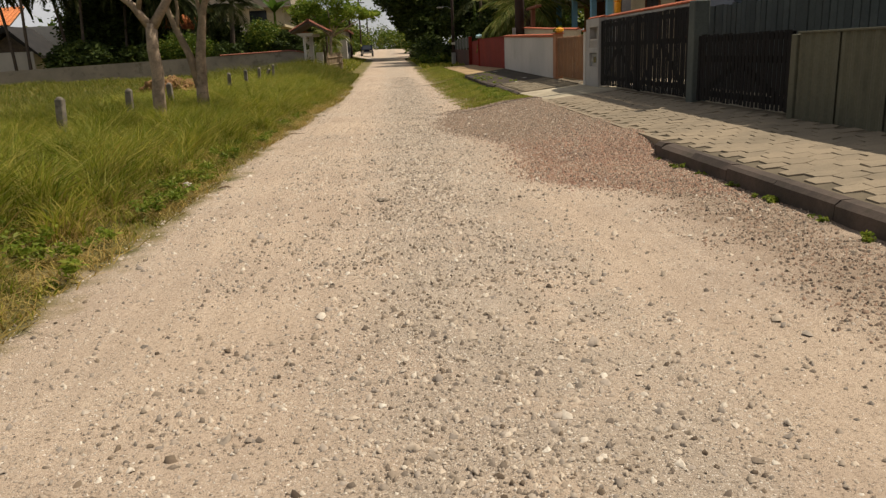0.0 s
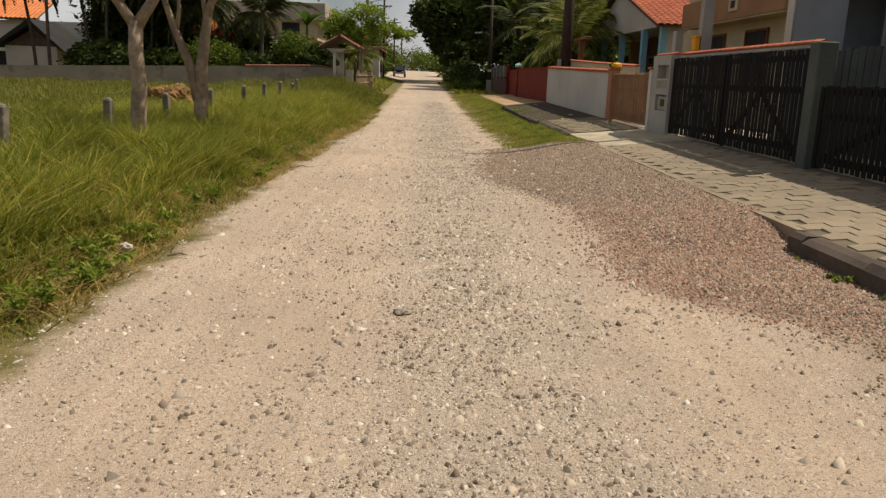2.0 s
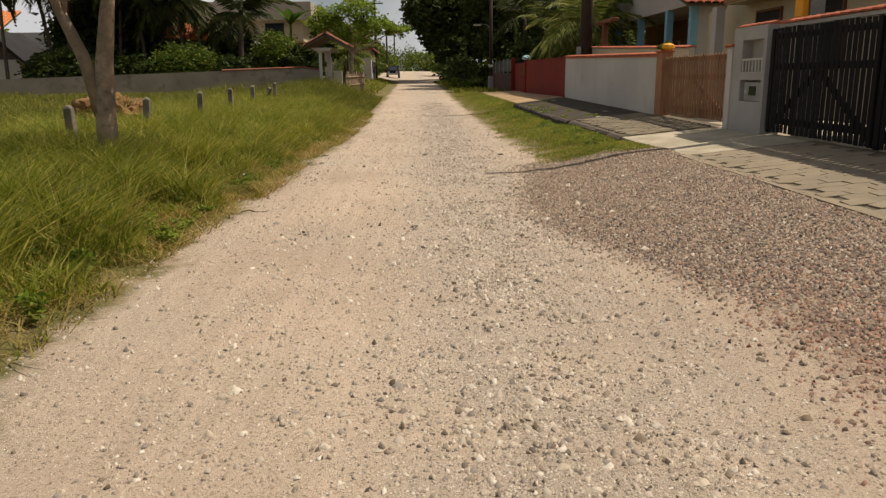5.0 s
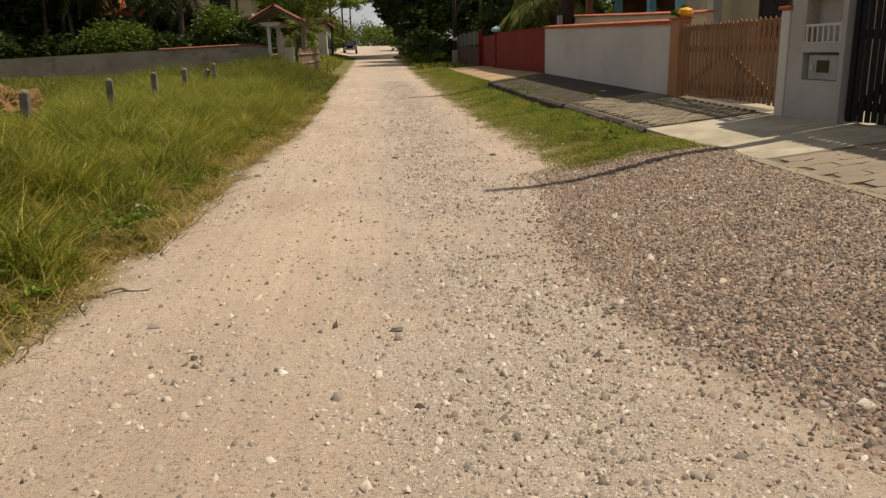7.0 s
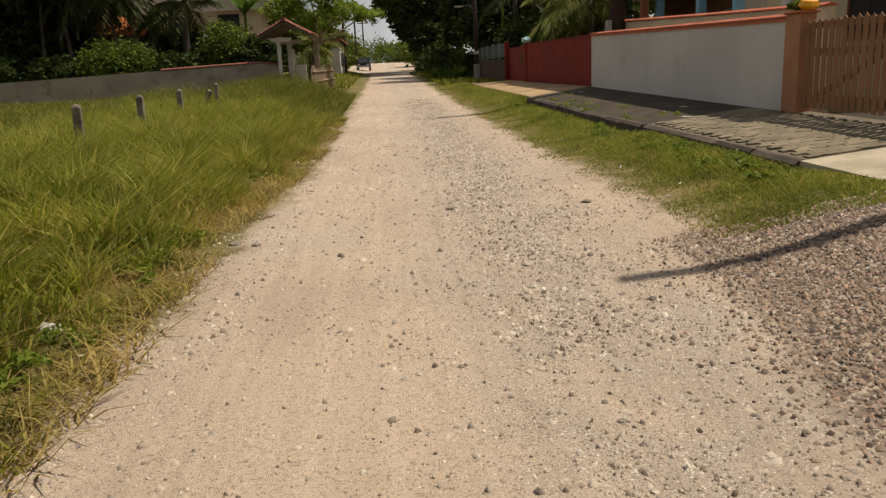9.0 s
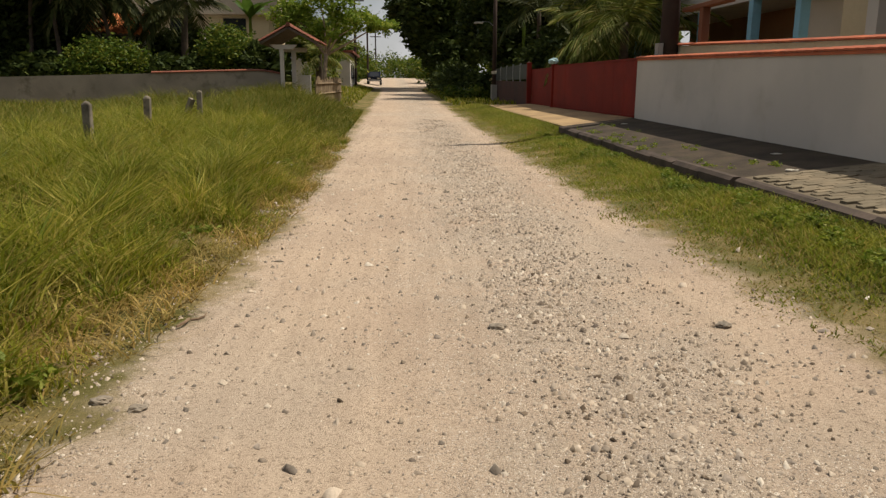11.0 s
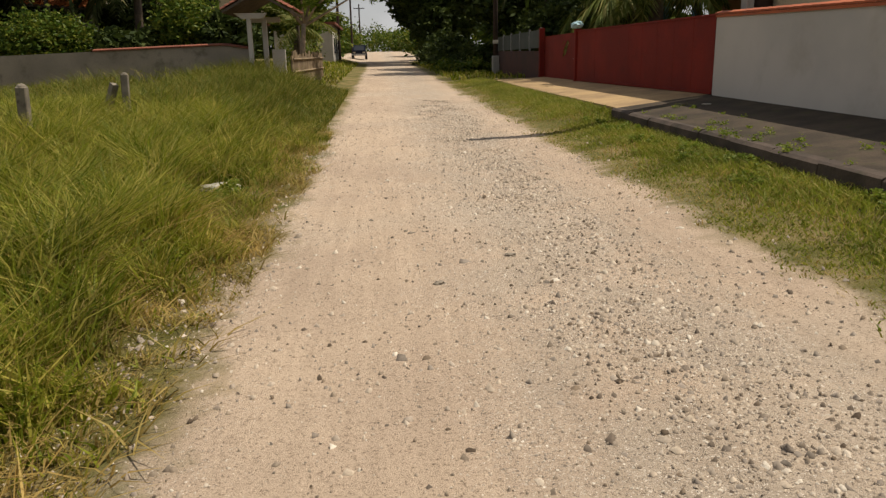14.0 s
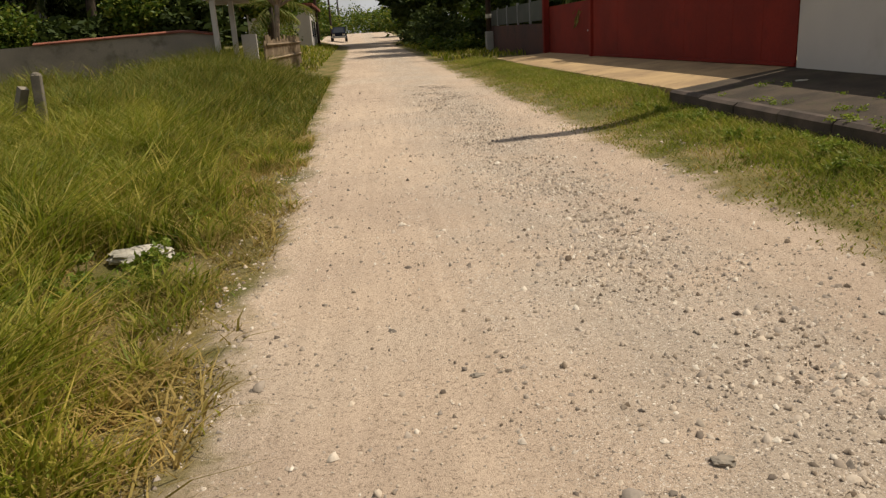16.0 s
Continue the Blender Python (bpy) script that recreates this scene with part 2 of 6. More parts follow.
M_BLACK = worn("black_stained_wood", (0.008, 0.0068, 0.006), (0.011, 0.009, 0.008), (0.018, 0.014, 0.011), 1.5, 0.85, 40, 0.3, 0.3, objects=0.5)
M_TAN = worn("tan_painted_wood", (0.31, 0.155, 0.072), (0.255, 0.125, 0.06), (0.16, 0.08, 0.045), 1.4, 0.7, 40, 0.45, 0.3, objects=0.35)
M_TANPOST = worn("tan_plaster", (0.40, 0.19, 0.10), (0.35, 0.165, 0.085), (0.2, 0.1, 0.06), 1.2, 0.85, 35, 0.4, 0.2)
M_CORR = worn("weathered_grey_green_panel", (0.125, 0.12, 0.08), (0.10, 0.096, 0.066), (0.06, 0.06, 0.04), 1.1, 0.75, 30, 0.5, 0.2)
M_BOARD = worn("grey_green_boards", (0.105, 0.115, 0.10), (0.085, 0.095, 0.085), (0.05, 0.05, 0.04), 1.1, 0.8, 30, 0.4, 0.2, objects=0.5)
M_CONC = worn("pole_concrete", (0.36, 0.34, 0.30), (0.30, 0.285, 0.255), (0.16, 0.15, 0.12), 1.0, 0.9, 35, 0.4, 0.3)
M_POST = worn("fence_post_concrete", (0.24, 0.205, 0.155), (0.15, 0.13, 0.10), (0.06, 0.05, 0.04), 4, 0.95, 50, 0.8, 0.6)
M_WOODPOLE = worn("tarred_pole_wood", (0.045, 0.03, 0.025), (0.06, 0.04, 0.03), (0.03, 0.02, 0.018), 1.0, 0.85, 40, 0.4, 0.4)
M_BROWNPOST = worn("brown_post_paint", (0.20, 0.085, 0.045), (0.165, 0.07, 0.04), (0.08, 0.04, 0.03), 1.0, 0.75, 40, 0.4)
M_BLUE = worn("light_blue_paint", (0.24, 0.46, 0.58), (0.21, 0.41, 0.53), (0.15, 0.22, 0.25), 1.0, 0.7, 40, 0.3)
M_BARK = worn("pale_bark", (0.40, 0.30, 0.205), (0.25, 0.19, 0.135), (0.12, 0.095, 0.065), 5, 0.95, 45, 0.8, 0.9)
M_DARKBARK = worn("dark_bark", (0.12, 0.09, 0.065), (0.085, 0.065, 0.05), (0.05, 0.045, 0.03), 3, 0.95, 40, 0.6, 0.9)
M_PICKET = worn("old_picket_wood", (0.36, 0.27, 0.17), (0.27, 0.20, 0.13), (0.12, 0.1, 0.07), 2, 0.9, 40, 0.5, 0.4, objects=0.5)
M_YELLOW = worn("yellow_plastic", (0.78, 0.36, 0.02), (0.70, 0.31, 0.02), (0.4, 0.2, 0.03), 2, 0.5, 40, 0.2, 0.1)
M_METAL = worn("grey_metal", (0.35, 0.35, 0.34), (0.28, 0.28, 0.275), (0.15, 0.13, 0.11), 2, 0.5, 40, 0.4, 0.1, 0.6)
M_DARK = worn("dark_void_paint", (0.02, 0.018, 0.016), (0.03, 0.026, 0.022), (0.015, 0.015, 0.015), 1, 0.7, 30, 0.3, 0.1)
M_CARPAINT = worn("dark_blue_car_paint", (0.007, 0.010, 0.02), (0.009, 0.012, 0.024), (0.06, 0.05, 0.04), 1, 0.25, 20, 0.2, 0.0)
M_RUBBER = worn("tyre_rubber", (0.02, 0.02, 0.02), (0.03, 0.028, 0.026), (0.08, 0.07, 0.05), 3, 0.9, 40, 0.4, 0.2)
M_BAG = worn("pale_blue_plastic_bag", (0.42, 0.60, 0.62), (0.36, 0.54, 0.58), (0.3, 0.38, 0.38), 5, 0.5, 30, 0.3, 0.3)
M_LITTER = worn("white_litter", (0.50, 0.46, 0.38), (0.40, 0.37, 0.30), (0.2, 0.17, 0.11), 8, 0.8, 60, 0.5, 0.3)
M_RUBBLE = worn("orange_rubble_earth", (0.25, 0.13, 0.055), (0.18, 0.11, 0.045), (0.12, 0.13, 0.03), 3, 0.95, 30, 0.6, 0.8)
M_STICK = worn("dry_stick", (0.24, 0.165, 0.105), (0.18, 0.12, 0.08), (0.06, 0.045, 0.03), 8, 0.9, 60, 0.4, 0.4)
M_GRASS = leafy("tall_grass_blades", (0.11, 0.15, 0.012), (0.255, 0.27, 0.024), (0.50, 0.41, 0.10), 0.5, 0.42)
M_LOT = leafy("lot_grass_blades", (0.075, 0.105, 0.012), (0.165, 0.175, 0.02), (0.33, 0.27, 0.07), 0.55, 0.35)
M_DRY = leafy("dry_grass_blades", (0.28, 0.19, 0.055), (0.46, 0.34, 0.12), (0.19, 0.155, 0.03), 0.7, 0.35)
M_LAWN = leafy("short_grass_blades", (0.14, 0.185, 0.018), (0.24, 0.26, 0.03), (0.35, 0.29, 0.075), 0.6, 0.4)
M_WEED = leafy("weed_leaves", (0.12, 0.18, 0.018), (0.19, 0.24, 0.03), (0.28, 0.29, 0.05), 0.5, 0.4)
M_LEAF = leafy("fresh_leaves", (0.12, 0.185, 0.02), (0.19, 0.265, 0.03), (0.32, 0.35, 0.06), 0.6, 0.45)
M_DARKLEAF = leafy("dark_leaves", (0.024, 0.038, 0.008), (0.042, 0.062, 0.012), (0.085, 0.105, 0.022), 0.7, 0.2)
M_BUSH = leafy("bush_leaves", (0.045, 0.085, 0.010), (0.10, 0.145, 0.018), (0.23, 0.235, 0.035), 0.5, 0.3)
M_FROND = leafy("palm_frond", (0.075, 0.10, 0.016), (0.14, 0.165, 0.028), (0.32, 0.28, 0.09), 0.62, 0.3)
M_DARKFROND = leafy("dark_palm_frond", (0.032, 0.042, 0.012), (0.055, 0.066, 0.018), (0.11, 0.105, 0.035), 0.65, 0.2)
M_BANANA = leafy("banana_leaf", (0.05, 0.10, 0.015), (0.08, 0.14, 0.02), (0.13, 0.18, 0.04), 0.4, 0.35)
M_GLASS = Nodes("dark_window_glass").done((0.02, 0.022, 0.025), 0.08, 0, 0.6)

# ---------------------------------------------------------------- mesh helpers
ORIGIN = {}


def thing(name, at, label, category, group="", kind=""):
    ob = new(name)
    ob.location = at
    ob.empty_display_size = 0.2
    ORIGIN[ob] = Vector(at)
    return tagged(ob, label, category, group, kind)


def part(name, bm, material, parent=None, label="", smooth=False):
    """Links a bmesh, given in world metres, as one mesh under parent."""
    me = bpy.data.meshes.new(name)
    if parent is not None:
        bmesh.ops.translate(bm, verts=bm.verts, vec=-ORIGIN[parent])
    if smooth:
        for f in bm.faces:
            f.smooth = True
    bm.to_mesh(me)
    bm.free()
    me.materials.append(material)
    ob = new(name, me)
    if parent is not None:
        ob.parent = parent
        ORIGIN[ob] = ORIGIN[parent]
    else:
        ORIGIN[ob] = Vector()
    return tagged(ob, label)


def mesh_arrays(name, verts, faces, material, smooth=False):
    """A mesh object from numpy arrays: faces is a list of (count, k) index arrays."""
    me = bpy.data.meshes.new(name)
    me.vertices.add(len(verts))
    me.vertices.foreach_set("co", np.ascontiguousarray(verts, np.float32).ravel())
    loops = np.concatenate([f.ravel() for f in faces]).astype(np.int32)
    sizes = np.concatenate([np.full(len(f), f.shape[1]) for f in faces]).astype(np.int32)
    me.loops.add(len(loops))
    me.loops.foreach_set("vertex_index", loops)
    me.polygons.add(len(sizes))
    me.polygons.foreach_set("loop_start", np.concatenate([[0], np.cumsum(sizes)[:-1]]).astype(np.int32))
    me.polygons.foreach_set("loop_total", sizes)
    if smooth:
        me.polygons.foreach_set("use_smooth", np.ones(len(sizes), bool))
    me.update(calc_edges=True)
    me.materials.append(material)
    return me


def box(bm, x0, x1, y0, y1, z0, z1, bevel=0.0, turn=None):
    got = bmesh.ops.create_cube(bm, size=1)["verts"]
    m = Matrix.Translation(((x0 + x1) / 2, (y0 + y1) / 2, (z0 + z1) / 2)) @ (turn or Matrix()) @ Matrix.Diagonal((abs(x1 - x0), abs(y1 - y0), abs(z1 - z0), 1))
    bmesh.ops.transform(bm, matrix=m, verts=got)
    if bevel:
        edges = list({e for v in got for e in v.link_edges})
        bmesh.ops.bevel(bm, geom=edges, offset=bevel, segments=1, affect="EDGES")
    return bm


def boxed(*a, **k):
    return box(bmesh.new(), *a, **k)


def prism(bm, quad_a, quad_b):
    """A solid between two loops of corners."""
    va, vb = [bm.verts.new(p) for p in quad_a], [bm.verts.new(p) for p in quad_b]
    n = len(va)
    bm.faces.new(va[::-1])
    bm.faces.new(vb)
    for i in range(n):
        bm.faces.new((va[i], va[(i + 1) % n], vb[(i + 1) % n], vb[i]))
    bmesh.ops.recalc_face_normals(bm, faces=bm.faces)
    return bm


def sloped(x0, x1, y0, y1, lo, hi, low=None, top=None):
    """A wall along y whose foot and top follow functions of y, in runs of a metre."""
    bm = bmesh.new()
    n = max(2, int(abs(y1 - y0) / 0.8) + 1)
    rows = []
    for i in range(n):
        y = y0 + (y1 - y0) * i / (n - 1)
        a, b = lo(y), hi(y)
        rows.append([bm.verts.new(p) for p in ((x0, y, a), (x1, y, a), (x1, y, b), (x0, y, b))])
    for p, q in zip(rows, rows[1:]):
        for k in range(4):
            bm.faces.new((p[k], p[(k + 1) % 4], q[(k + 1) % 4], q[k]))
    bm.faces.new(rows[0][::-1])
    bm.faces.new(rows[-1])
    bmesh.ops.recalc_face_normals(bm, faces=bm.faces)
    return bm


def tube(bm, points, radii, sides=8):
    rings = []
    for i, (p, r) in enumerate(zip(points, radii)):
        p = Vector(p)
        d = (Vector(points[min(i + 1, len(points) - 1)]) - Vector(points[max(i - 1, 0)])).normalized()
        u = d.orthogonal().normalized()
        if abs(d.z) > 0.3:
            u = (Vector((1, 0, 0)) - d * d.x).normalized()
        w = d.cross(u)
        rings.append([bm.verts.new(p + (u * math.cos(a) + w * math.sin(a)) * r) for a in (2 * math.pi * k / sides for k in range(sides))])
    for a, b in zip(rings, rings[1:]):
        for k in range(sides):
            bm.faces.new((a[k], a[(k + 1) % sides], b[(k + 1) % sides], b[k]))
    bm.faces.new(rings[0][::-1])
    bm.faces.new(rings[-1])
    return bm


def pole(points, radii, sides=10):
    return tube(bmesh.new(), points, radii, sides)


def leaf_mesh(name, blobs, count, size, material, seed, flat=0.5, long=1.6):
    """Many small folded leaves gathered in clumps inside ellipsoids (x, y, z, rx, ry, rz)."""
    g = np.random.default_rng(seed)
    w = np.array([b[3] * b[4] * b[5] for b in blobs]) ** 0.67
    which = g.choice(len(blobs), count, p=w / w.sum())
    bl = np.array(blobs)
    # clump centres on and inside the ellipsoids
    clumps = max(8, count // 38)
    cw = g.choice(len(blobs), clumps, p=w / w.sum())
    d = g.normal(size=(clumps, 3))
    d /= np.linalg.norm(d, axis=1)[:, None]
    cc = bl[cw, :3] + d * bl[cw, 3:] * (g.random((clumps, 1)) ** 0.35)
    pick = g.integers(0, clumps, count)
    spread = bl[cw[pick], 3:].mean(1)[:, None] * 0.17
    c = cc[pick] + g.normal(size=(count, 3)) * spread * np.array([1, 1, 0.7])
    a = g.normal(size=(count, 3)) * np.array([1, 1, flat])
    a /= np.linalg.norm(a, axis=1)[:, None]
    u = np.cross(a, g.normal(size=(count, 3)))
    u /= np.linalg.norm(u, axis=1)[:, None] + 1e-9
    s = size * (0.6 + 0.8 * g.random((count, 1)))
    v = np.stack([c - a * s * long / 2, c + u * s * 0.4, c + a * s * long / 2, c - u * s * 0.4], 1).reshape(-1, 3)
    return mesh_arrays(name, v, [np.arange(count * 4).reshape(-1, 4)], material)


def put(name, me, parent, label=""):
    ob = new(name, me)
    ob.parent = parent
    ob.matrix_parent_inverse = Matrix.Translation(-ORIGIN[parent])
    ORIGIN[ob] = ORIGIN[parent]
    return tagged(ob, label)


# ---------------------------------------------------------------- heights of the ground


def ease(a, b, v):
    t = np.clip((np.asarray(v, float) - a) / (b - a), 0, 1)
    return t * t * (3 - 2 * t)


def edge_z(y):
    """The pavement at its outer edge."""
    return np.interp(y, [-10, 10, 19.6, 28, 36, 46, 52, 70], [0.20, 0.18, 0.27, 0.34, 0.44, 0.50, 0.58, 0.68])


def wall_z(y):
    """The pavement at the foot of the walls."""
    return np.interp(y, [-10, 10, 20, 25, 36, 46, 63, 80], [0.36, 0.39, 0.44, 0.50, 0.65, 0.63, 0.66, 0.90])


def road_z(y):
    y = np.asarray(y, float)
    return 0.0178 * np.where(y > 34, y - 31, np.where(y > 28, (y - 28) ** 2 / 12, 0)) + 0.010 * np.clip(y - 112, 0, 90) - 0.022 * np.clip(y - 210, 0, 1000)


def ground_z(x, y):
    x, y = np.asarray(x, float), np.asarray(y, float)
    base = road_z(y)
    crown = 0.03 * np.clip(1 - (x / 2.2) ** 2, 0, 1) - 0.03 + 0.02 * np.sin(x * 2.1 + 0.3 * y) * np.exp(-((x / 3) ** 2)) * 0.5
    left = ease(-2.2, -5.0, x) * (0.22 + 0.12 * ease(20, 48, y))
    under = edge_z(y) - 0.10 * ease(20.2, 21.5, y) - 0.09 * ease(25.0, 26.5, y) - 0.14 * ease(10.6, 9.6, y) + 0.14 * ease(35.4, 36.5, y) + 0.034 * ease(9.9, 11.0, y) * ease(20.4, 19.8, y)
    right = ease(1.1, 3.75, x) * np.maximum(0, under - base) * np.where(y < 64, 1, ease(85, 64, y))
    return base + crown + left + right


# ---------------------------------------------------------------- ground
def graded(parts):
    out = []
    for a, b, n in parts:
        out += list(np.linspace(a, b, n, endpoint=False))
    return np.array(out + [parts[-1][1]])


gx = graded([(-600, -60, 8), (-60, -8, 26), (-8, -2.6, 27), (-2.6, 4.2, 110), (4.2, 10, 12), (10, 60, 12), (60, 600, 8)])
gy = graded([(-120, -6, 8), (-6, 2, 16), (2, 36, 420), (36, 70, 90), (70, 160, 45), (160, 1400, 12)])
GX, GY = np.meshgrid(gx, gy)
GZ = ground_z(GX, GY)
near = (np.abs(GX) < 4.3) & (GY < 60)
bumpy = np.array([noise.fractal((x * 1.3, y * 1.3, 0), 0.9, 2.2, 5) for x, y in zip(GX[near], GY[near])])
GZ[near] += 0.017 * bumpy
nx = len(gx)
idx = np.arange(len(gy) * nx).reshape(len(gy), nx)
quads = np.stack([idx[:-1, :-1], idx[:-1, 1:], idx[1:, 1:], idx[1:, :-1]], -1).reshape(-1, 4)
ground = new("ground", mesh_arrays("ground", np.stack([GX, GY, GZ], -1).reshape(-1, 3), [quads], M_GROUND, True))
tagged(ground, "sandy dirt road with crushed stone and grassy verges", "ground", kind="structure")


def pebbles(name, pts, sizes, material, label, seed):
    """Angular little stones, their lower part sunk in the ground."""
    g = np.random.default_rng(seed)
    base = np.array([(1, 0.25, -0.3), (0.1, 1, -0.3), (-1, -0.1, -0.3), (-0.1, -1, -0.3), (0.42, 0.18, 0.75), (-0.42, -0.12, 0.75)], float)
    tri = np.array([(0, 1, 4), (1, 5, 4), (1, 2, 5), (2, 3, 5), (3, 4, 5), (3, 0, 4)])
    n = len(pts)
    v = base[None] * (0.6 + 0.8 * g.random((n, 6, 1))) + g.normal(size=(n, 6, 3)) * 0.15
    a = g.random(n) * 6.283
    c, s = np.cos(a)[:, None], np.sin(a)[:, None]
    st = 0.7 + 0.6 * g.random((n, 1))
    x, y = v[:, :, 0] * st, v[:, :, 1]
    v = np.stack([x * c - y * s, x * s + y * c, v[:, :, 2] * (0.6 + 0.5 * g.random((n, 1))) + 0.2], -1)
    v = v * sizes[:, None, None] + pts[:, None, :]
    f = (tri[None] + (np.arange(n) * 6)[:, None, None]).reshape(-1, 3)
    return tagged(new(name, mesh_arrays(name, v.reshape(-1, 3), [f], material)), label, "stones", kind="stuff")


def fields(x, y, f, z=0.0):
    return np.array([noise.noise((a * f, b * f, z)) for a, b in zip(x, y)])


rg = np.random.default_rng(5)


def scatter_xy(n, x0, x1, y0, y1):
    return rg.uniform(x0, x1, n), rg.uniform(y0, y1, n)


def on_ground(x, y, lift=0.0):
    z = ground_z(x, y) + 0.017 * np.array([noise.fractal((a * 1.3, b * 1.3, 0), 0.9, 2.2, 5) for a, b in zip(x, y)])
    return np.stack([x, y, z + lift], -1)


x, y = scatter_xy(430000, -2.3, 3.4, 2.0, 42)
dens = 0.2 + 0.85 * np.exp(-((x - 0.5 - 0.02 * (y - 20)) / 0.55) ** 2) + 0.12 * (x < -1.5) + 0.4 * ease(17, 12, y) * (x < 1.6) * (x > -1.4)
clump = np.array([noise.noise((a * 0.8, b * 0.8, 3)) for a, b in zip(x, y)])
keep = (rg.random(len(x)) < dens * (0.75 + 0.9 * clump) * (1 - 0.6 * ease(30, 42, y))) & ~((x > 1.9) & (y > 19.4))
x, y = x[keep], y[keep]
s = (0.0028 + 0.0055 * rg.random(len(x)) ** 1.5 + 0.016 * rg.random(len(x)) ** 11) * (0.92 + 0.2 * np.exp(-((x - 0.55) / 0.6) ** 2))
pebbles("road_gravel", on_ground(x, y, 0.001), s, M_PEBBLE, "loose angular pebbles lying on the sandy road", 6)
x, y = scatter_xy(100000, -2.1, 2.2, 2.0, 44)
band = np.exp(-((x - 0.45 - 0.012 * (y - 14)) / 0.42) ** 2) + 0.9 * np.exp(-((x - 1.35) / 0.4) ** 2 - ((y - 20.8) / 1.1) ** 2) + 0.5 * ease(13, 8, y) * (np.abs(x) < 1.3) + 0.12
patchy = np.clip(0.5 + 1.5 * fields(x, y, 1.5, 33) + 0.9 * fields(x, y, 4.5, 35), 0.03, 1.3)
keep = rg.random(len(x)) < 0.85 * band * patchy
x, y = x[keep], y[keep]
s = 0.005 + 0.010 * rg.random(len(x)) ** 2.4 + 0.014 * rg.random(len(x)) ** 12
pebbles("crown_gravel", on_ground(x, y, 0.002), s, M_CROWN, "grey-brown gravel gathered along the road crown", 20)
x, y = scatter_xy(620, -2.2, 2.6, 2.5, 34)
s = 0.013 + 0.024 * rg.random(len(x)) ** 3
pebbles("road_stones", on_ground(x, y, 0.002), s, M_PEBBLE, "larger scattered stones half sunk in the road", 7)
x, y = scatter_xy(84000, 0.7, 3.75, 6.4, 19.55)
d = x - np.interp(y, [v for v, e in PATCH_EDGE], [e for v, e in PATCH_EDGE])
start = y - 9.9 + 0.85 * x
keep = (d + rg.normal(size=len(x)) * 0.2 > 0.05) & (start + rg.normal(size=len(x)) * 0.25 > 0)
x, y = x[keep], y[keep]
s = 0.006 + 0.011 * rg.random(len(x))
red = rg.random(len(x)) < 0.6 * ease(13.5, 10.0, y)
pebbles("crushed_stone_patch", on_ground(x[~red], y[~red], 0.002), s[~red], M_CHIP, "thick patch of crushed reddish grey stone", 8)
pebbles("red_stone_patch", on_ground(x[red], y[red], 0.002), s[red], M_REDCHIP, "crushed red stone spread beside the kerb", 10)
x, y = scatter_xy(20000, 2.2, 3.55, 0.5, 9.2)
keep = rg.random(len(x)) < ease(2.1, 2.9, x) * np.clip(0.6 + fields(x, y, 1.8, 41), 0.1, 1)
x, y = x[keep], y[keep]
s = 0.005 + 0.011 * rg.random(len(x)) ** 1.6
pebbles("kerbside_gravel", on_ground(x, y, 0.002), s, M_CHIP, "loose gravel along the foot of the kerb", 9)


def blades(name, x, y, h, w, material, label, seed, lean=0.35):
    """Grass: each blade is a bent strip of three faces' worth of triangles."""
    g = np.random.default_rng(seed)
    n = len(x)
    p = np.stack([x, y, ground_z(x, y) - 0.02], -1)
    a = g.random(n) * 6.283
    wd = np.stack([np.cos(a), np.sin(a), np.zeros(n)], -1) * (w * (0.6 + 0.8 * g.random(n)))[:, None]
    b = g.random(n) * 6.283
    k = lean * (0.3 + 1.2 * g.random(n))
    ln = np.stack([np.cos(b) * k, np.sin(b) * k, np.ones(n)], -1) * h[:, None]
    mid = p + ln * np.array([0.35, 0.35, 0.55])
    tip = p + ln * np.array([1.2, 1.2, 0.92])
    v = np.stack([p - wd, p + wd, mid + wd * 0.8, mid - wd * 0.8, tip], 1).reshape(-1, 3)
    i = np.arange(n)[:, None] * 5
    me = mesh_arrays(name, v, [i + np.array([[0, 1, 2, 3]]), i + np.array([[3, 2, 4]])], material)
    return tagged(new(name, me), label, "grass", kind="stuff")


# tall grass of the empty lot, lower and drier towards the road
n = 400000
x, y = -1.55 - 6.0 * rg.random(n) ** 1.45, rg.uniform(3.0, 37, n)
tuft = rg.uniform(size=(5200, 2)) * (6.0, 34.0) + (-7.55, 3.0)
near_t = tuft[rg.integers(0, 5200, n)] + rg.normal(size=(n, 2)) * 0.07
in_tuft = (rg.random(n) < 0.5) & (near_t[:, 0] < -1.55)
x, y = np.where(in_tuft, near_t[:, 0], x), np.where(in_tuft, near_t[:, 1], y)
f1, f2 = fields(x, y, 0.9), fields(x, y, 2.6, 5)
edge = np.interp(y, [5, 14, 17, 21.5, 26, 34, 46], [-2.25, -2.2, -1.98, -2.08, -1.72, -1.72, -1.85]) - 0.2 * fields(x * 0, y, 0.8, 9)
depth = edge - x
keep = (depth > 0) & (np.hypot(x + 2.55, y - 30.0) > 0.5) & (rg.random(n) < np.clip(0.45 + depth * 2.5, 0, 1) * (0.85 + 1.1 * f2))
x, y, depth, f1, f2 = x[keep], y[keep], depth[keep], f1[keep], f2[keep]
h = (0.085 + 0.40 * ease(0.1, 1.1, depth)) * (0.8 + 0.9 * f1 + 1.3 * f2) * (0.5 + 0.8 * rg.random(len(x)))
h = np.clip(h, 0.035, 0.75)
dry = rg.random(len(x)) < np.clip(1.0 - depth * 0.8 - 0.9 * f1 - 0.6 * f2, 0.12, 0.9)
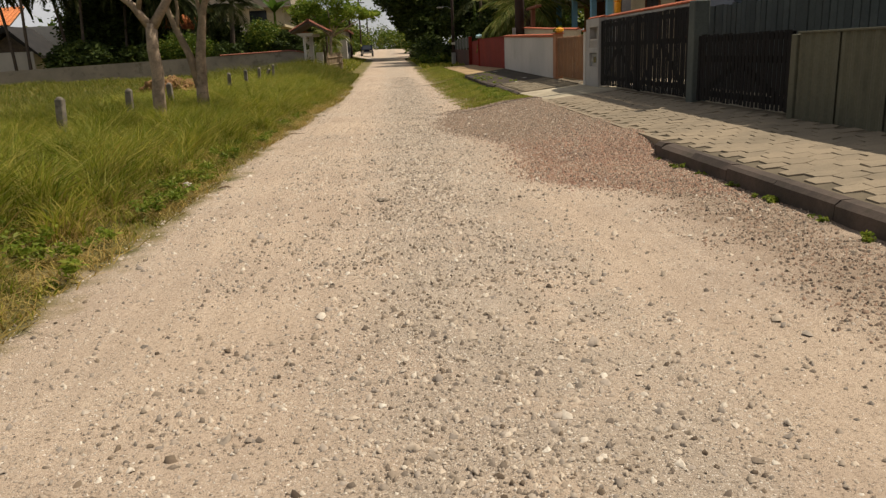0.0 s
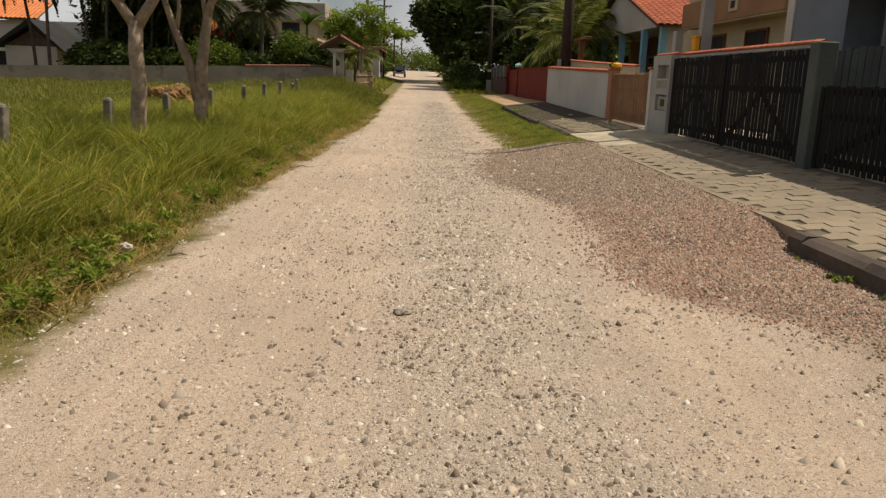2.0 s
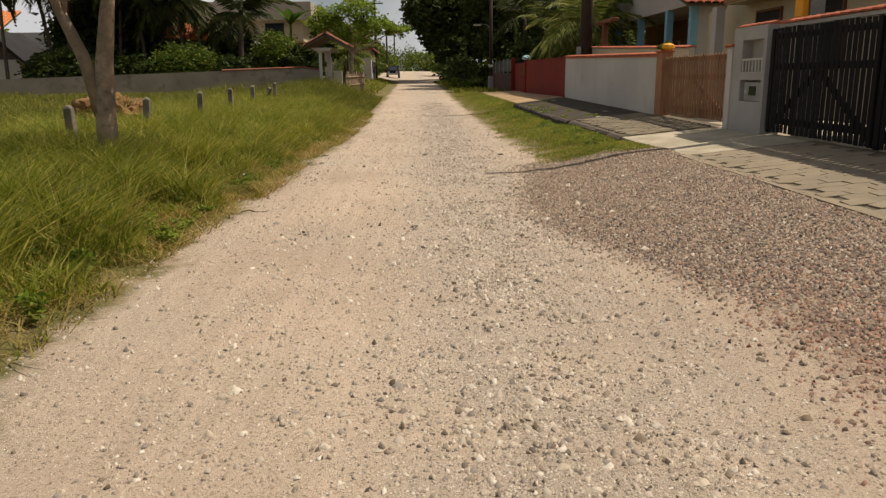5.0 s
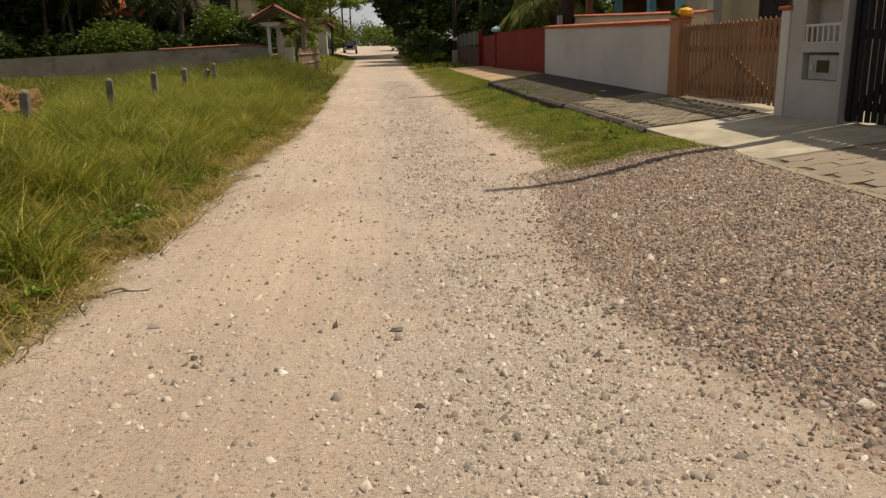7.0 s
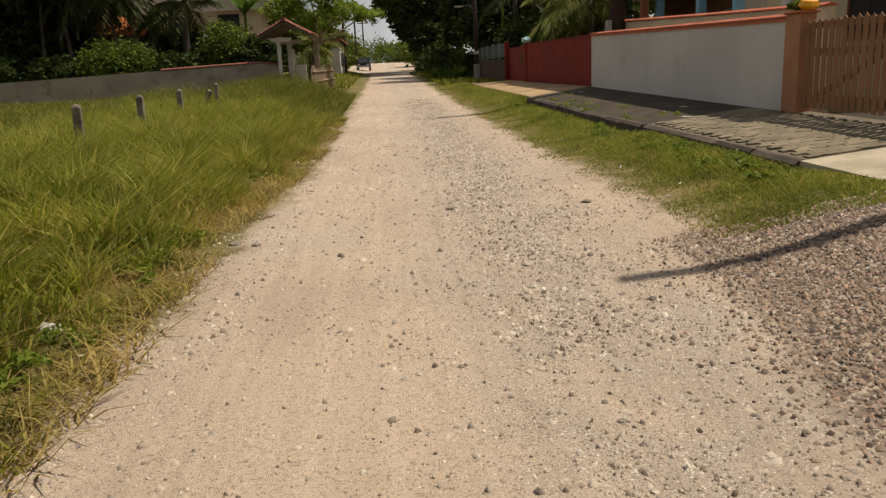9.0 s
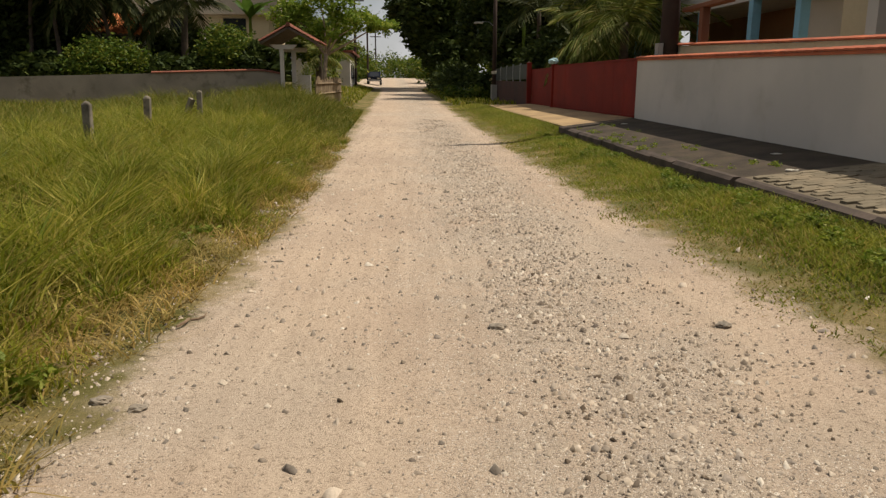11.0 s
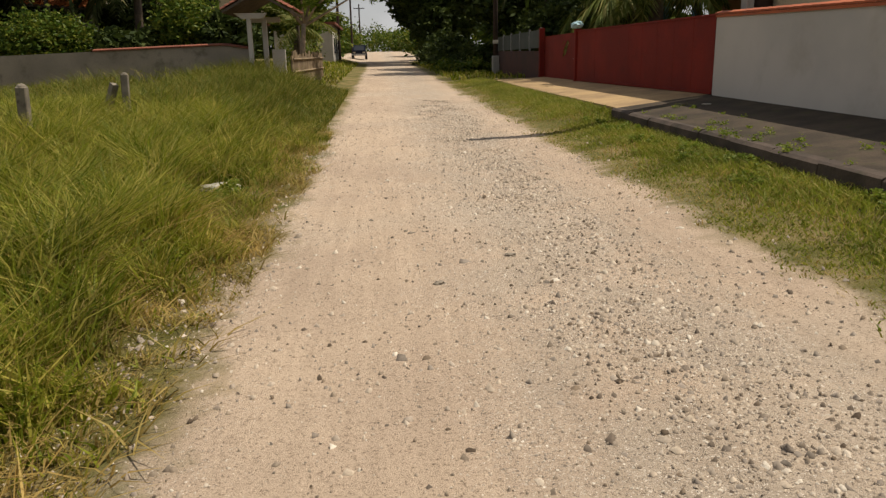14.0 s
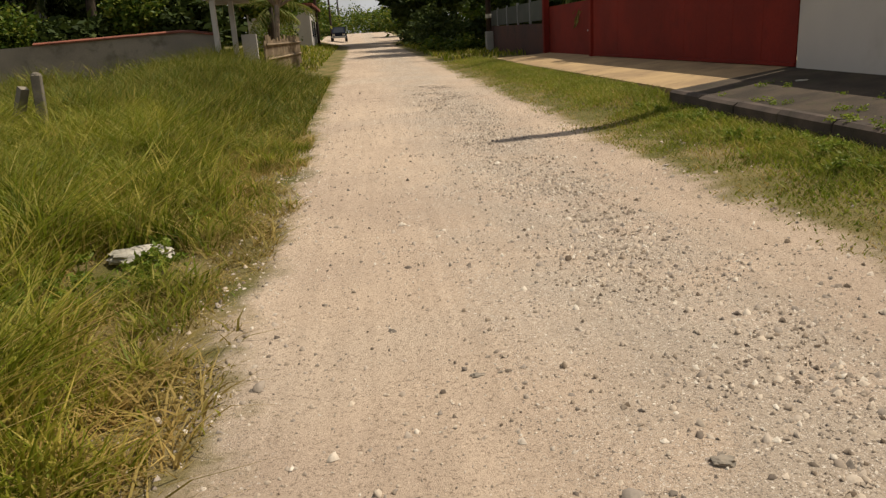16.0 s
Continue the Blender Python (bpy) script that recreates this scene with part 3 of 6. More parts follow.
blades("tall_grass", x[~dry], y[~dry], h[~dry], 0.0045 + 0.004 * rg.random((~dry).sum()), M_GRASS, "tall green grass of an overgrown lot", 11, 0.75)
blades("dry_grass", x[dry], y[dry], h[dry] * 0.8, np.full(dry.sum(), 0.0045), M_DRY, "dry yellow grass along the road edge", 12, 1.3)
n = 30000
x, y = rg.uniform(-3.0, -1.7, n), rg.uniform(4, 36, n)
f1 = fields(x, y, 0.8, 21)
edge = np.interp(y, [5, 14, 17, 21.5, 26, 34, 46], [-2.2, -2.15, -1.93, -1.98, -1.68, -1.68, -1.8])
keep = (x < edge) & (np.hypot(x + 2.6, y - 30.1) > 0.3) & (rg.random(n) < np.clip(0.55 + 1.3 * f1 - 0.5 * (edge - x), 0, 1))
x, y = x[keep], y[keep]
blades("straw", x, y, 0.06 + 0.12 * rg.random(len(x)), np.full(len(x), 0.006), M_DRY, "flattened straw along the road edge", 19, 1.9)
n = 85000
x, y = rg.uniform(-26, -5.0, n), rg.uniform(3, 48.5, n)
x2, y2 = -1.9 - 5 * rg.random(30000), rg.uniform(36, 48.5, 30000)
x, y = np.concatenate([x, x2]), np.concatenate([y, y2])
f1 = fields(x, y, 0.5)
h = (0.34 + 0.2 * f1) * (0.6 + 0.7 * rg.random(len(x))) * (1 + 0.55 * ease(20, 30, y) * ease(-14, -9, x)) * (1 + 0.4 * ease(42, 48, y)) * (0.35 + 0.65 * ease(-2.0, -3.6, x)) * (1 - 0.35 * ease(-8, -12, x))
blades("lot_grass", x, y, h, np.full(len(x), 0.010), M_LOT, "green grass covering the open lot", 13, 0.6)
# mown verge by the pavement
n = 170000
x, y = rg.uniform(1.65, 3.66, n), 19.25 + 35 * rg.random(n) ** 1.5
f1 = fields(x, y, 1.1, 2)
keep = (x > 1.85 - 0.35 * fields(x * 0, y, 0.9, 4)) & (rg.random(n) < np.clip((x - 1.6) * 0.9, 0.1, 1) * (0.75 + 0.7 * f1))
x, y, f1 = x[keep], y[keep], f1[keep]
h = (0.04 + 0.07 * ease(2.2, 3.3, x) * ease(19.8, 22.0, y)) * (0.7 + 0.8 * rg.random(len(x)))
dry = rg.random(len(x)) < np.clip(0.5 - 0.4 * (x - 1.7) - 0.5 * f1, 0.05, 0.8)
blades("verge_grass", x[~dry], y[~dry], h[~dry], np.full((~dry).sum(), 0.007), M_LAWN, "short green grass on the verge", 14, 0.7)
blades("verge_dry_grass", x[dry], y[dry], h[dry], np.full(dry.sum(), 0.006), M_DRY, "short dry grass at the verge edge", 15, 0.9)
n = 14000
x, y = rg.uniform(-12, 10, n), rg.uniform(54, 92, n)
keep = (x < -2.6) | ((x > 2.4) & (x < 6))
x, y = x[keep], y[keep]
blades("far_grass", x, y, 0.1 + 0.25 * rg.random(len(x)), np.full(len(x), 0.03), M_GRASS, "grass on the verges further up the road", 16, 0.5)
# broad weeds along the kerbs
bl = []
for i in range(46):
    yy = rg.uniform(20.6, 35.6)
    xx = 3.45 - 0.5 * rg.random() ** 1.5
    bl.append((xx, yy, float(ground_z(xx, yy)) + 0.06, 0.16, 0.25, 0.06))
for i in range(10):
    yy = rg.uniform(4.5, 9.6)
    bl.append((3.42, yy, float(ground_z(3.4, yy)) + 0.02, 0.08, 0.18, 0.025))
for i in range(26):
    yy = rg.uniform(26.2, 35.6)
    xx = 3.72 + 0.9 * rg.random() ** 2.2
    bl.append((xx, yy, float(edge_z(yy) + (wall_z(yy) - edge_z(yy)) * (xx - 3.68) / 1.77) + 0.004, 0.16, 0.42, 0.004))
tagged(new("verge_weeds", leaf_mesh("verge_weeds", bl, 20000, 0.024, M_WEED, 17, 0.4, 1.5)), "low leafy weeds along the kerb", "weeds", kind="stuff")
bl = []
for i in range(230):
    yy = rg.uniform(5, 36)
    xx = -2.4 - 2.2 * rg.random() ** 1.5
    bl.append((xx, yy, float(ground_z(xx, yy)) + 0.1, 0.2, 0.25, 0.09))
tagged(new("roadside_weeds", leaf_mesh("roadside_weeds", bl, 26000, 0.03, M_WEED, 18, 0.6, 1.8)), "leafy weeds among the roadside grass", "weeds", kind="stuff")

# ---------------------------------------------------------------- pavement
M_DRIVE = worn("stained_concrete", (0.42, 0.29, 0.145), (0.30, 0.205, 0.11), (0.12, 0.085, 0.05), 0.9, 0.9, 50, 0.7)
WX = 5.45  # the street line of the walls


def pave_z(x, y):
    t = np.clip((x - 3.68) / (WX - 3.68), 0, 1.3)
    return edge_z(y) * (1 - t) + wall_z(y) * t


def pave(name, x0, x1, y0, y1, material, label, lift=0.0, thick=0.25):
    bm = bmesh.new()
    ny, nxx = max(2, int((y1 - y0) / 0.5) + 1), 6
    top, low = [], []
    for j in range(ny):
        yy = y0 + (y1 - y0) * j / (ny - 1)
        xs = [x0 + (x1 - x0) * i / (nxx - 1) for i in range(nxx)]
        top.append([bm.verts.new((a, yy, float(pave_z(a, yy)) + lift)) for a in xs])
        low.append([bm.verts.new((a, yy, float(pave_z(a, yy)) - thick)) for a in xs])
    for j in range(ny - 1):
        for i in range(nxx - 1):
            bm.faces.new((top[j][i], top[j][i + 1], top[j + 1][i + 1], top[j + 1][i]))
        bm.faces.new((low[j][0], top[j][0], top[j + 1][0], low[j + 1][0]))
        bm.faces.new((low[j][-1], low[j + 1][-1], top[j + 1][-1], top[j][-1]))
    for j in (0, ny - 1):
        bm.faces.new([*top[j], *low[j][::-1]])
    bmesh.ops.recalc_face_normals(bm, faces=bm.faces)
    return tagged(part(name, bm, material), label, "pavement", kind="structure")


pavement_paved = pave("pavement_paved", 3.68, 5.62, -8, 18.2, M_PAVE, "pavement bed of sandy mortar under pale stone pavers")
pave("pavement_slab", 3.66, 5.62, 18.2, 21.3, M_SLAB, "pale concrete pavement slab by the letterbox wall")
pavement_setts = pave("pavement_setts", 3.72, 5.62, 21.3, 26.0, M_PAVE, "pavement of rough setts before the tan gate")
pave("pavement_dark", 3.72, 5.62, 26.0, 35.9, M_DARKSLAB, "dark mossy concrete pavement along the white wall")
pave("pavement_driveway", 3.7, 6.6, 35.9, 51.0, M_DRIVE, "pale concrete driveway before the red gate")


tagged(part("kerb_flush", sloped(3.63, 3.79, 9.95, 18.2, lambda v: float(edge_z(v)) - 0.2, lambda v: float(edge_z(v)) + 0.016), M_PAVER), "flush pale concrete edging beside the stone pavers", "kerb", kind="structure")
yard = boxed(5.64, 8.6, 4.0, 24.9, 0.0, 0.42)
tagged(part("pavement_yard", yard, M_SLAB), "pale concrete yard behind the gates", "yard", kind="structure")


def kerb(y0, y1, x, w, drop, label):
    k = thing("kerb", (x, y0, float(edge_z(y0)) - drop), label, "kerb", "kerb stones", "structure")
    yy = y0
    while yy < y1 - 0.05:
        e = min(y1, yy + 0.98)
        a, b = float(edge_z(yy)), float(edge_z(e))
        bm = bmesh.new()
        sh, up, worn_off = rg.uniform(-0.018, 0.018), rg.uniform(-0.02, 0.008), rg.uniform(0.0, 0.03)
        prof = lambda z, q: [(x + sh, q, z - drop - 0.12), (x + w + sh, q, z - drop - 0.12), (x + w + sh, q, z + 0.012), (x + 0.05 + worn_off + sh, q, z + 0.012 + up), (x + 0.012 + sh, q, z - 0.02 - worn_off)]
        prism(bm, prof(a, yy + 0.006), prof(b, e - 0.006))
        part("kerb_stone", bm, M_KERB, k)
        yy = e


kerb(-8, 9.9, 3.50, 0.175, 0.16, "rough dark concrete kerb along the stone pavement")
kerb(21.3, 26.0, 3.60, 0.115, 0.10, "weathered kerb beside the sett pavement")
kerb(26.0, 35.8, 3.56, 0.155, 0.14, "dark mossy kerb beside the grass verge")

# ---------------------------------------------------------------- walls and gates on the right


def coping(parent, x0, x1, y0, y1, zf, tilt=0.0):
    """A row of tile pieces along the top of a wall."""
    n = max(1, int(round(abs(y1 - y0) / 0.24)))
    st = (y1 - y0) / n
    base = bmesh.new()
    w = x1 - x0
    prism(base, [(-w / 2, 0.004, 0), (w / 2, 0.004, 0), (w / 2, 0.004, 0.025), (0, 0.004, 0.06), (-w / 2, 0.004, 0.025)], [(-w / 2, st - 0.004, 0.012), (w / 2, st - 0.004, 0.012), (w / 2, st - 0.004, 0.037), (0, st - 0.004, 0.072), (-w / 2, st - 0.004, 0.037)])
    me = bpy.data.meshes.new("coping_tile")
    base.to_mesh(me)
    base.free()
    me.materials.append(M_TILE)
    for i in range(n):
        q = y0 + st * i
        ob = new("coping_tile", me)
        ob.parent = parent
        ob.location = Vector(((x0 + x1) / 2, q, zf(q))) - ORIGIN[parent]


def slat_gate(name, label, y0, y1, zb, zt, step, width, material, x=WX, leaves=1, knots=0.5, peak=False):
    g = thing(name, (x, (y0 + y1) / 2, zb((y0 + y1) / 2)), label, "gate")
    span = (y1 - y0) / leaves
    for k in range(leaves):
        a, b = y0 + span * k + 0.02, y0 + span * (k + 1) - 0.02
        n = int((b - a) / step)
        st = (b - a) / n
        for i in range(n):
            q = a + st * (i + 0.5)
            lo, hi = zb(q) + 0.06 + rg.uniform(0, 0.015), zt(q) + rg.uniform(-0.012, 0.012)
            hw = width / 2
            bm = bmesh.new()
            dx = rg.uniform(-0.004, 0.004)
            if peak:
                prism(bm, [(x + 0.013 + dx, q - hw, lo), (x + 0.013 + dx, q + hw, lo), (x + 0.013 + dx, q + hw, hi - 0.05), (x + 0.013 + dx, q, hi), (x + 0.013 + dx, q - hw, hi - 0.05)], [(x + 0.022 + dx, q - hw, lo), (x + 0.022 + dx, q + hw, lo), (x + 0.022 + dx, q + hw, hi - 0.05), (x + 0.022 + dx, q, hi), (x + 0.022 + dx, q - hw, hi - 0.05)])
            else:
                box(bm, x + dx + 0.016, x + dx + 0.022, q - hw, q + hw, lo, hi)
            part("slat", bm, material, g)
        zl, zh = zb((a + b) / 2), zt((a + b) / 2)
        for frac, hgt in ((0.12, 0.10), (0.62, 0.10), (0.90, 0.09)):
            z = zl + (zh - zl) * frac
            part("rail", boxed(x + 0.026, x + 0.066, a, b, z, z + hgt, 0.004), material, g)
        for q in (a, b - 0.09):
            part("stile", boxed(x + 0.027, x + 0.07, q, q + 0.09, zl + 0.05, zh - 0.01, 0.004), material, g)
        # diagonal braces
        z0, z1, zm = zl + 0.14, zl + (zh - zl) * 0.62, (a + b) / 2
        for s0, s1 in (((a + 0.1, z0), (zm, z1)), ((b - 0.1, z0), (zm, z1))):
            d = Vector((0, s1[0] - s0[0], s1[1] - s0[1]))
            bm = bmesh.new()
            box(bm, x + 0.03, x + 0.06, -d.length / 2, d.length / 2, -0.045, 0.045)
            bmesh.ops.translate(bm, verts=bm.verts, vec=(-x - 0.045, 0, 0))
            bmesh.ops.transform(bm, matrix=Matrix.Translation((x + 0.048, (s0[0] + s1[0]) / 2, (s0[1] + s1[1]) / 2)) @ Matrix.Rotation(math.atan2(d.z, d.y), 4, "X"), verts=bm.verts)
            part("brace", bm, material, g)
    return g


# grey-green ribbed panel wall
panels = thing("wall_ribbed_panel", (WX, 5, 0.3), "weathered grey-green ribbed panel wall beside the black gate", "wall", kind="structure")
q = -7.0
while q < 10.0:
    bm = bmesh.new()
    n = 9
    w = 0.945
    prof = []
    for i in range(n + 1):
        off = 0.022 if i % 2 else 0.0
        prof += [(off, q + w * (i + 0.12) / (n + 0.12) - 0.02), (off, q + w * min(1, (i + 0.55) / (n + 0.12)))]
    lo = float(wall_z(q)) - 0.15
    fr = [[bm.verts.new((WX + o + t, p, z)) for o, p in prof] for t in (0, 0.03) for z in (lo, 1.50)]
    for r in range(len(prof) - 1):
        bm.faces.new((fr[0][r], fr[0][r + 1], fr[1][r + 1], fr[1][r]))
        bm.faces.new((fr[2][r + 1], fr[2][r], fr[3][r], fr[3][r + 1]))
        bm.faces.new((fr[1][r], fr[1][r + 1], fr[3][r + 1], fr[3][r]))
    part("panel", bm, M_CORR, panels)
    q += w
part("end_post", boxed(WX - 0.03, WX + 0.12, 9.98, 10.12, 0.2, 1.50, 0.01), M_CORR, panels)
part("cap_rail", boxed(WX - 0.02, WX + 0.09, -7, 9.98, 1.502, 1.53, 0.005), M_CORR, panels)

slat_gate("slatted_gate", "low black slatted wooden gate with diagonal braces", 10.16, 13.34, lambda v: float(wall_z(v)), lambda v: 1.56, 0.118, 0.094, M_BLACK)
post = thing("gate_post", (5.55, 13.55, 0.4), "tall grey-green concrete gate post between the black gates", "post")
part("shaft", boxed(5.42, 5.70, 13.42, 13.68, 0.25, 2.16, 0.015), M_BOARD, post)
slat_gate("slatted_gate", "tall black double-leaf slatted wooden gate", 13.74, 19.50, lambda v: float(wall_z(v)), lambda v: 2.075, 0.122, 0.100, M_BLACK, leaves=2)
beam = thing("wall_gate_lintel", (6.1, 17, 2.0), "white wall behind the black gate with red tile coping", "wall", kind="structure")
part("wall", boxed(6.10, 6.25, 14.0, 19.6, 0.2, 0.45), M_WHITE, beam)
part("lintel", boxed(5.60, 5.72, 13.72, 19.6, 2.10, 2.15), M_WHITE, beam)
coping(beam, 5.57, 5.75, 13.72, 19.5, lambda v: 2.152)

# letterbox wall
mb = thing("wall_letterbox", (5.5, 20.2, 0.4), "white plastered meter and letterbox wall beside the gates", "wall", kind="structure")
bm = bmesh.new()
box(bm, 5.42, 5.72, 20.42, 20.78, 0.2, 2.16)
box(bm, 5.42, 5.72, 19.54, 19.64, 0.2, 2.16)
box(bm, 5.42, 5.72, 19.64, 20.42, 0.2, 0.95)
box(bm, 5.42, 5.72, 19.64, 20.42, 1.30, 1.42)
box(bm, 5.42, 5.72, 19.64, 20.42, 1.95, 2.16)
box(bm, 5.60, 5.72, 19.64, 20.42, 0.95, 1.95)
part("wall", bm, M_METERWALL, mb)
coping(mb, 5.46, 5.74, 19.56, 20.76, lambda v: 2.162)
meter = thing("meter_box", (5.55, 20.0, 0.95), "dark grey metal meter box set in the white wall", "meter box")
part("case", boxed(5.46, 5.60, 19.72, 20.34, 0.951, 1.27, 0.01), M_METAL, meter)
part("window", boxed(5.452, 5.459, 19.88, 20.14, 1.05, 1.2), M_GLASS, meter)
part("latch", boxed(5.44, 5.459, 20.22, 20.26, 1.08, 1.14), M_WHITE, meter)
grille = thing("window_grille", (5.44, 20.0, 1.42), "small white bar grille over the wall niche", "grille")
for k in range(7):
    part("bar", boxed(5.43, 5.45, 19.66 + k * 0.12, 19.69 + k * 0.12, 1.43, 1.62), M_WHITE, grille)
part("rail", boxed(5.425, 5.455, 19.64, 20.42, 1.62, 1.65), M_WHITE, grille)
part("rail", boxed(5.425, 5.455, 19.64, 20.42, 1.421, 1.43), M_WHITE, grille)
pp = thing("gate_pillar", (5.5, 20.9, 0.4), "white plastered gate pillar with a red tile cap", "pillar")
part("shaft", boxed(5.40, 5.66, 20.79, 21.0, 0.2, 1.86, 0.008), M_WHITE, pp)
part("cap", boxed(5.36, 5.70, 20.75, 21.04, 1.862, 1.91, 0.012), M_TILE, pp)
slat_gate("picket_gate", "tan painted wooden picket gate with cross braces", 21.03, 24.55, lambda v: float(wall_z(v)) + 0.03, lambda v: 1.80, 0.143, 0.104, M_TAN, peak=True)
tp = thing("gate_pillar", (5.5, 24.8, 0.4), "tan plastered gate pillar at the end of the white wall", "pillar")
part("shaft", boxed(5.42, 5.66, 24.58, 25.0, 0.3, 1.90, 0.008), M_TANPOST, tp)
part("cap", boxed(5.38, 5.70, 24.55, 25.0, 1.902, 1.94, 0.012), M_TILE, tp)
flower = thing("flower_pot", (5.55, 24.7, 1.94), "yellow flowering plant on top of the tan pillar", "plant")
part("bloom", pole([(5.55, 24.62, 1.941), (5.55, 24.62, 2.0), (5.55, 24.6, 2.07), (5.55, 24.6, 2.1)], [0.08, 0.15, 0.12, 0.03], 7), M_YELLOW, flower)
put("leaves", leaf_mesh("leaves", [(5.55, 24.85, 2.05, 0.12, 0.18, 0.10)], 120, 0.07, M_BUSH, 21), flower)

# white wall
top_z = lambda v: float(np.interp(v, [25, 35.7], [1.86, 2.10]))
ww = thing("wall_white", (5.5, 30, 0.4), "white plastered street wall with a red tile coping", "wall", kind="structure")
part("wall", sloped(5.45, 5.60, 25.0, 35.68, lambda v: float(wall_z(v)) - 0.2, top_z), M_WHITE, ww)
coping(ww, 5.41, 5.66, 25.0, 35.68, top_z)
part("drip", sloped(5.425, 5.449, 25.0, 35.68, lambda v: top_z(v) - 0.05, lambda v: top_z(v) - 0.004), M_TILE, ww)
iw = thing("wall_inner", (6.4, 33, 0.4), "cream inner garden wall with a red tile coping", "wall", kind="structure")
part("wall", sloped(6.35, 6.48, 25.5, 36.6, lambda v: 0.3, lambda v: float(np.interp(v, [25.5, 30, 37], [2.02, 2.18, 2.46]))), M_CREAM, iw)
coping(iw, 6.30, 6.53, 25.5, 36.6, lambda v: float(np.interp(v, [25.5, 30, 37], [2.03, 2.19, 2.47])))

# red sheet gate
rt = lambda v: float(np.interp(v, [35.7, 45.8], [2.12, 2.19]))
rgate = thing("sliding_gate", (5.5, 40.7, 0.64), "long red painted metal sliding gate on the concrete driveway", "gate")
q = 35.74
while q < 45.5:
    e = min(45.62, q + 0.99)
    part("panel", sloped(5.462 + rg.uniform(0, 0.004), 5.482, q + 0.003, e - 0.003, lambda v: float(wall_z(v)) + 0.07, lambda v: rt(v) - 0.04), M_RED, rgate)
    q = e
part("bottom_rail", sloped(5.44, 5.51, 35.74, 45.62, lambda v: float(wall_z(v)) + 0.012, lambda v: float(wall_z(v)) + 0.068), M_RED, rgate)
part("top_rail", sloped(5.44, 5.51, 35.74, 45.62, lambda v: rt(v) - 0.038, lambda v: rt(v)), M_RED, rgate)
for a in (45.66, 51.0):
    rp = thing("gate_post", (5.5, a + 0.1, 0.6), "red painted square gate post by the driveway", "post", "red gate posts")
    part("shaft", boxed(5.40, 5.60, a, a + 0.2, 0.45, 2.24 if a < 50 else 2.46, 0.01), M_RED, rp)
rd = thing("door_red", (6.0, 48.4, 0.6), "dark red pedestrian door set back beside the gate", "door", kind="structure")
part("leaf", boxed(5.60, 5.64, 45.87, 50.98, 0.5, 2.15), M_RED, rd)
part("handle", boxed(5.56, 5.60, 46.4, 46.5, 1.3, 1.34), M_METAL, rd, "steel handle")
bag = thing("plastic_bag", (5.5, 45.76, 2.24), "pale blue plastic bag hung on a red gate post", "bag")
bm = bmesh.new()
bmesh.ops.create_icosphere(bm, subdivisions=3, radius=0.2)
for v in bm.verts:
    k = 1 + 0.35 * noise.noise(v.co * 9) + 0.25 * noise.noise(v.co * 22)
    v.co = Vector((v.co.x * 0.9 * k + 5.47, v.co.y * 1.15 * k + 45.72, max(-0.10, v.co.z * 0.62 * k) + 2.345))
part("bag", bm, M_BAG, bag)

# dark wall with railing further on
dw = thing("wall_dark", (5.5, 56, 0.6), "dark stained low wall topped with grey railing panels", "wall", kind="structure")
part("wall", sloped(5.45, 5.6, 51.2, 62.4, lambda v: 0.4, lambda v: 1.62 + 0.01 * (v - 51)), worn("dark_red_plaster", (0.10, 0.05, 0.04), (0.075, 0.045, 0.04), (0.03, 0.025, 0.02), 0.8, 0.9, 30, 0.6), dw)
for k in range(5):
    a = 51.25 + k * 2.22
    part("railing_panel", boxed(5.48, 5.51, a + 0.06, a + 2.14, 1.74, 2.42, 0.004), M_BOARD, dw)
    part("railing_post", boxed(5.47, 5.54, a - 0.03, a + 0.05, 1.6, 2.5), M_METAL, dw)

# poles
cp = thing("utility_pole", (6.05, 19.4, 0.4), "pale concrete utility pole with a yellow box behind the wall", "utility pole")
part("shaft", prism(bmesh.new(), [(5.92, 19.28, 0.2), (6.18, 19.28, 0.2), (6.18, 19.52, 0.2), (5.92, 19.52, 0.2)], [(5.98, 19.34, 9.0), (6.12, 19.34, 9.0), (6.12, 19.46, 9.0), (5.98, 19.46, 9.0)]), M_CONC, cp)
yb = thing("junction_box", (5.88, 19.4, 2.3), "small orange-yellow plastic box on the concrete pole", "box")
part("case", boxed(5.80, 5.915, 19.28, 19.52, 2.24, 2.52, 0.02), M_YELLOW, yb)
part("lid", boxed(5.79, 5.92, 19.265, 19.535, 2.521, 2.56, 0.01), M_YELLOW, yb)
wp = thing("utility_pole", (6.15, 35.4, 0.6), "dark tarred wooden utility pole behind the white wall", "utility pole")
part("shaft", pole([(6.15, 35.5, 0.3), (6.15, 35.5, 4.5), (6.15, 35.5, 9.5)], [0.24, 0.21, 0.16], 12), M_WOODPOLE, wp, smooth=True)
part("base_collar", boxed(5.80, 5.93, 35.25, 35.5, 1.9, 2.45, 0.01), M_CONC, wp, "grey concrete stub")
bp = thing("porch_post", (6.6, 34.2, 0.6), "reddish brown square post with a sloping bracket arm", "post")
part("shaft", boxed(6.49, 6.67, 34.4, 34.6, 0.4, 3.2, 0.01), M_BROWNPOST, bp)
part("bracket", boxed(6.46, 6.70, 33.2, 35.6, 3.202, 3.30, 0.01), M_BROWNPOST, bp)
tpz = thing("utility_pole", (5.25, 61.2, 0.65), "slender dark wooden utility pole with a white band", "utility pole")
part("shaft", pole([(5.25, 61.2, 0.3), (5.25, 61.2, 8.5)], [0.13, 0.10], 10), M_WOODPOLE, tpz, smooth=True)
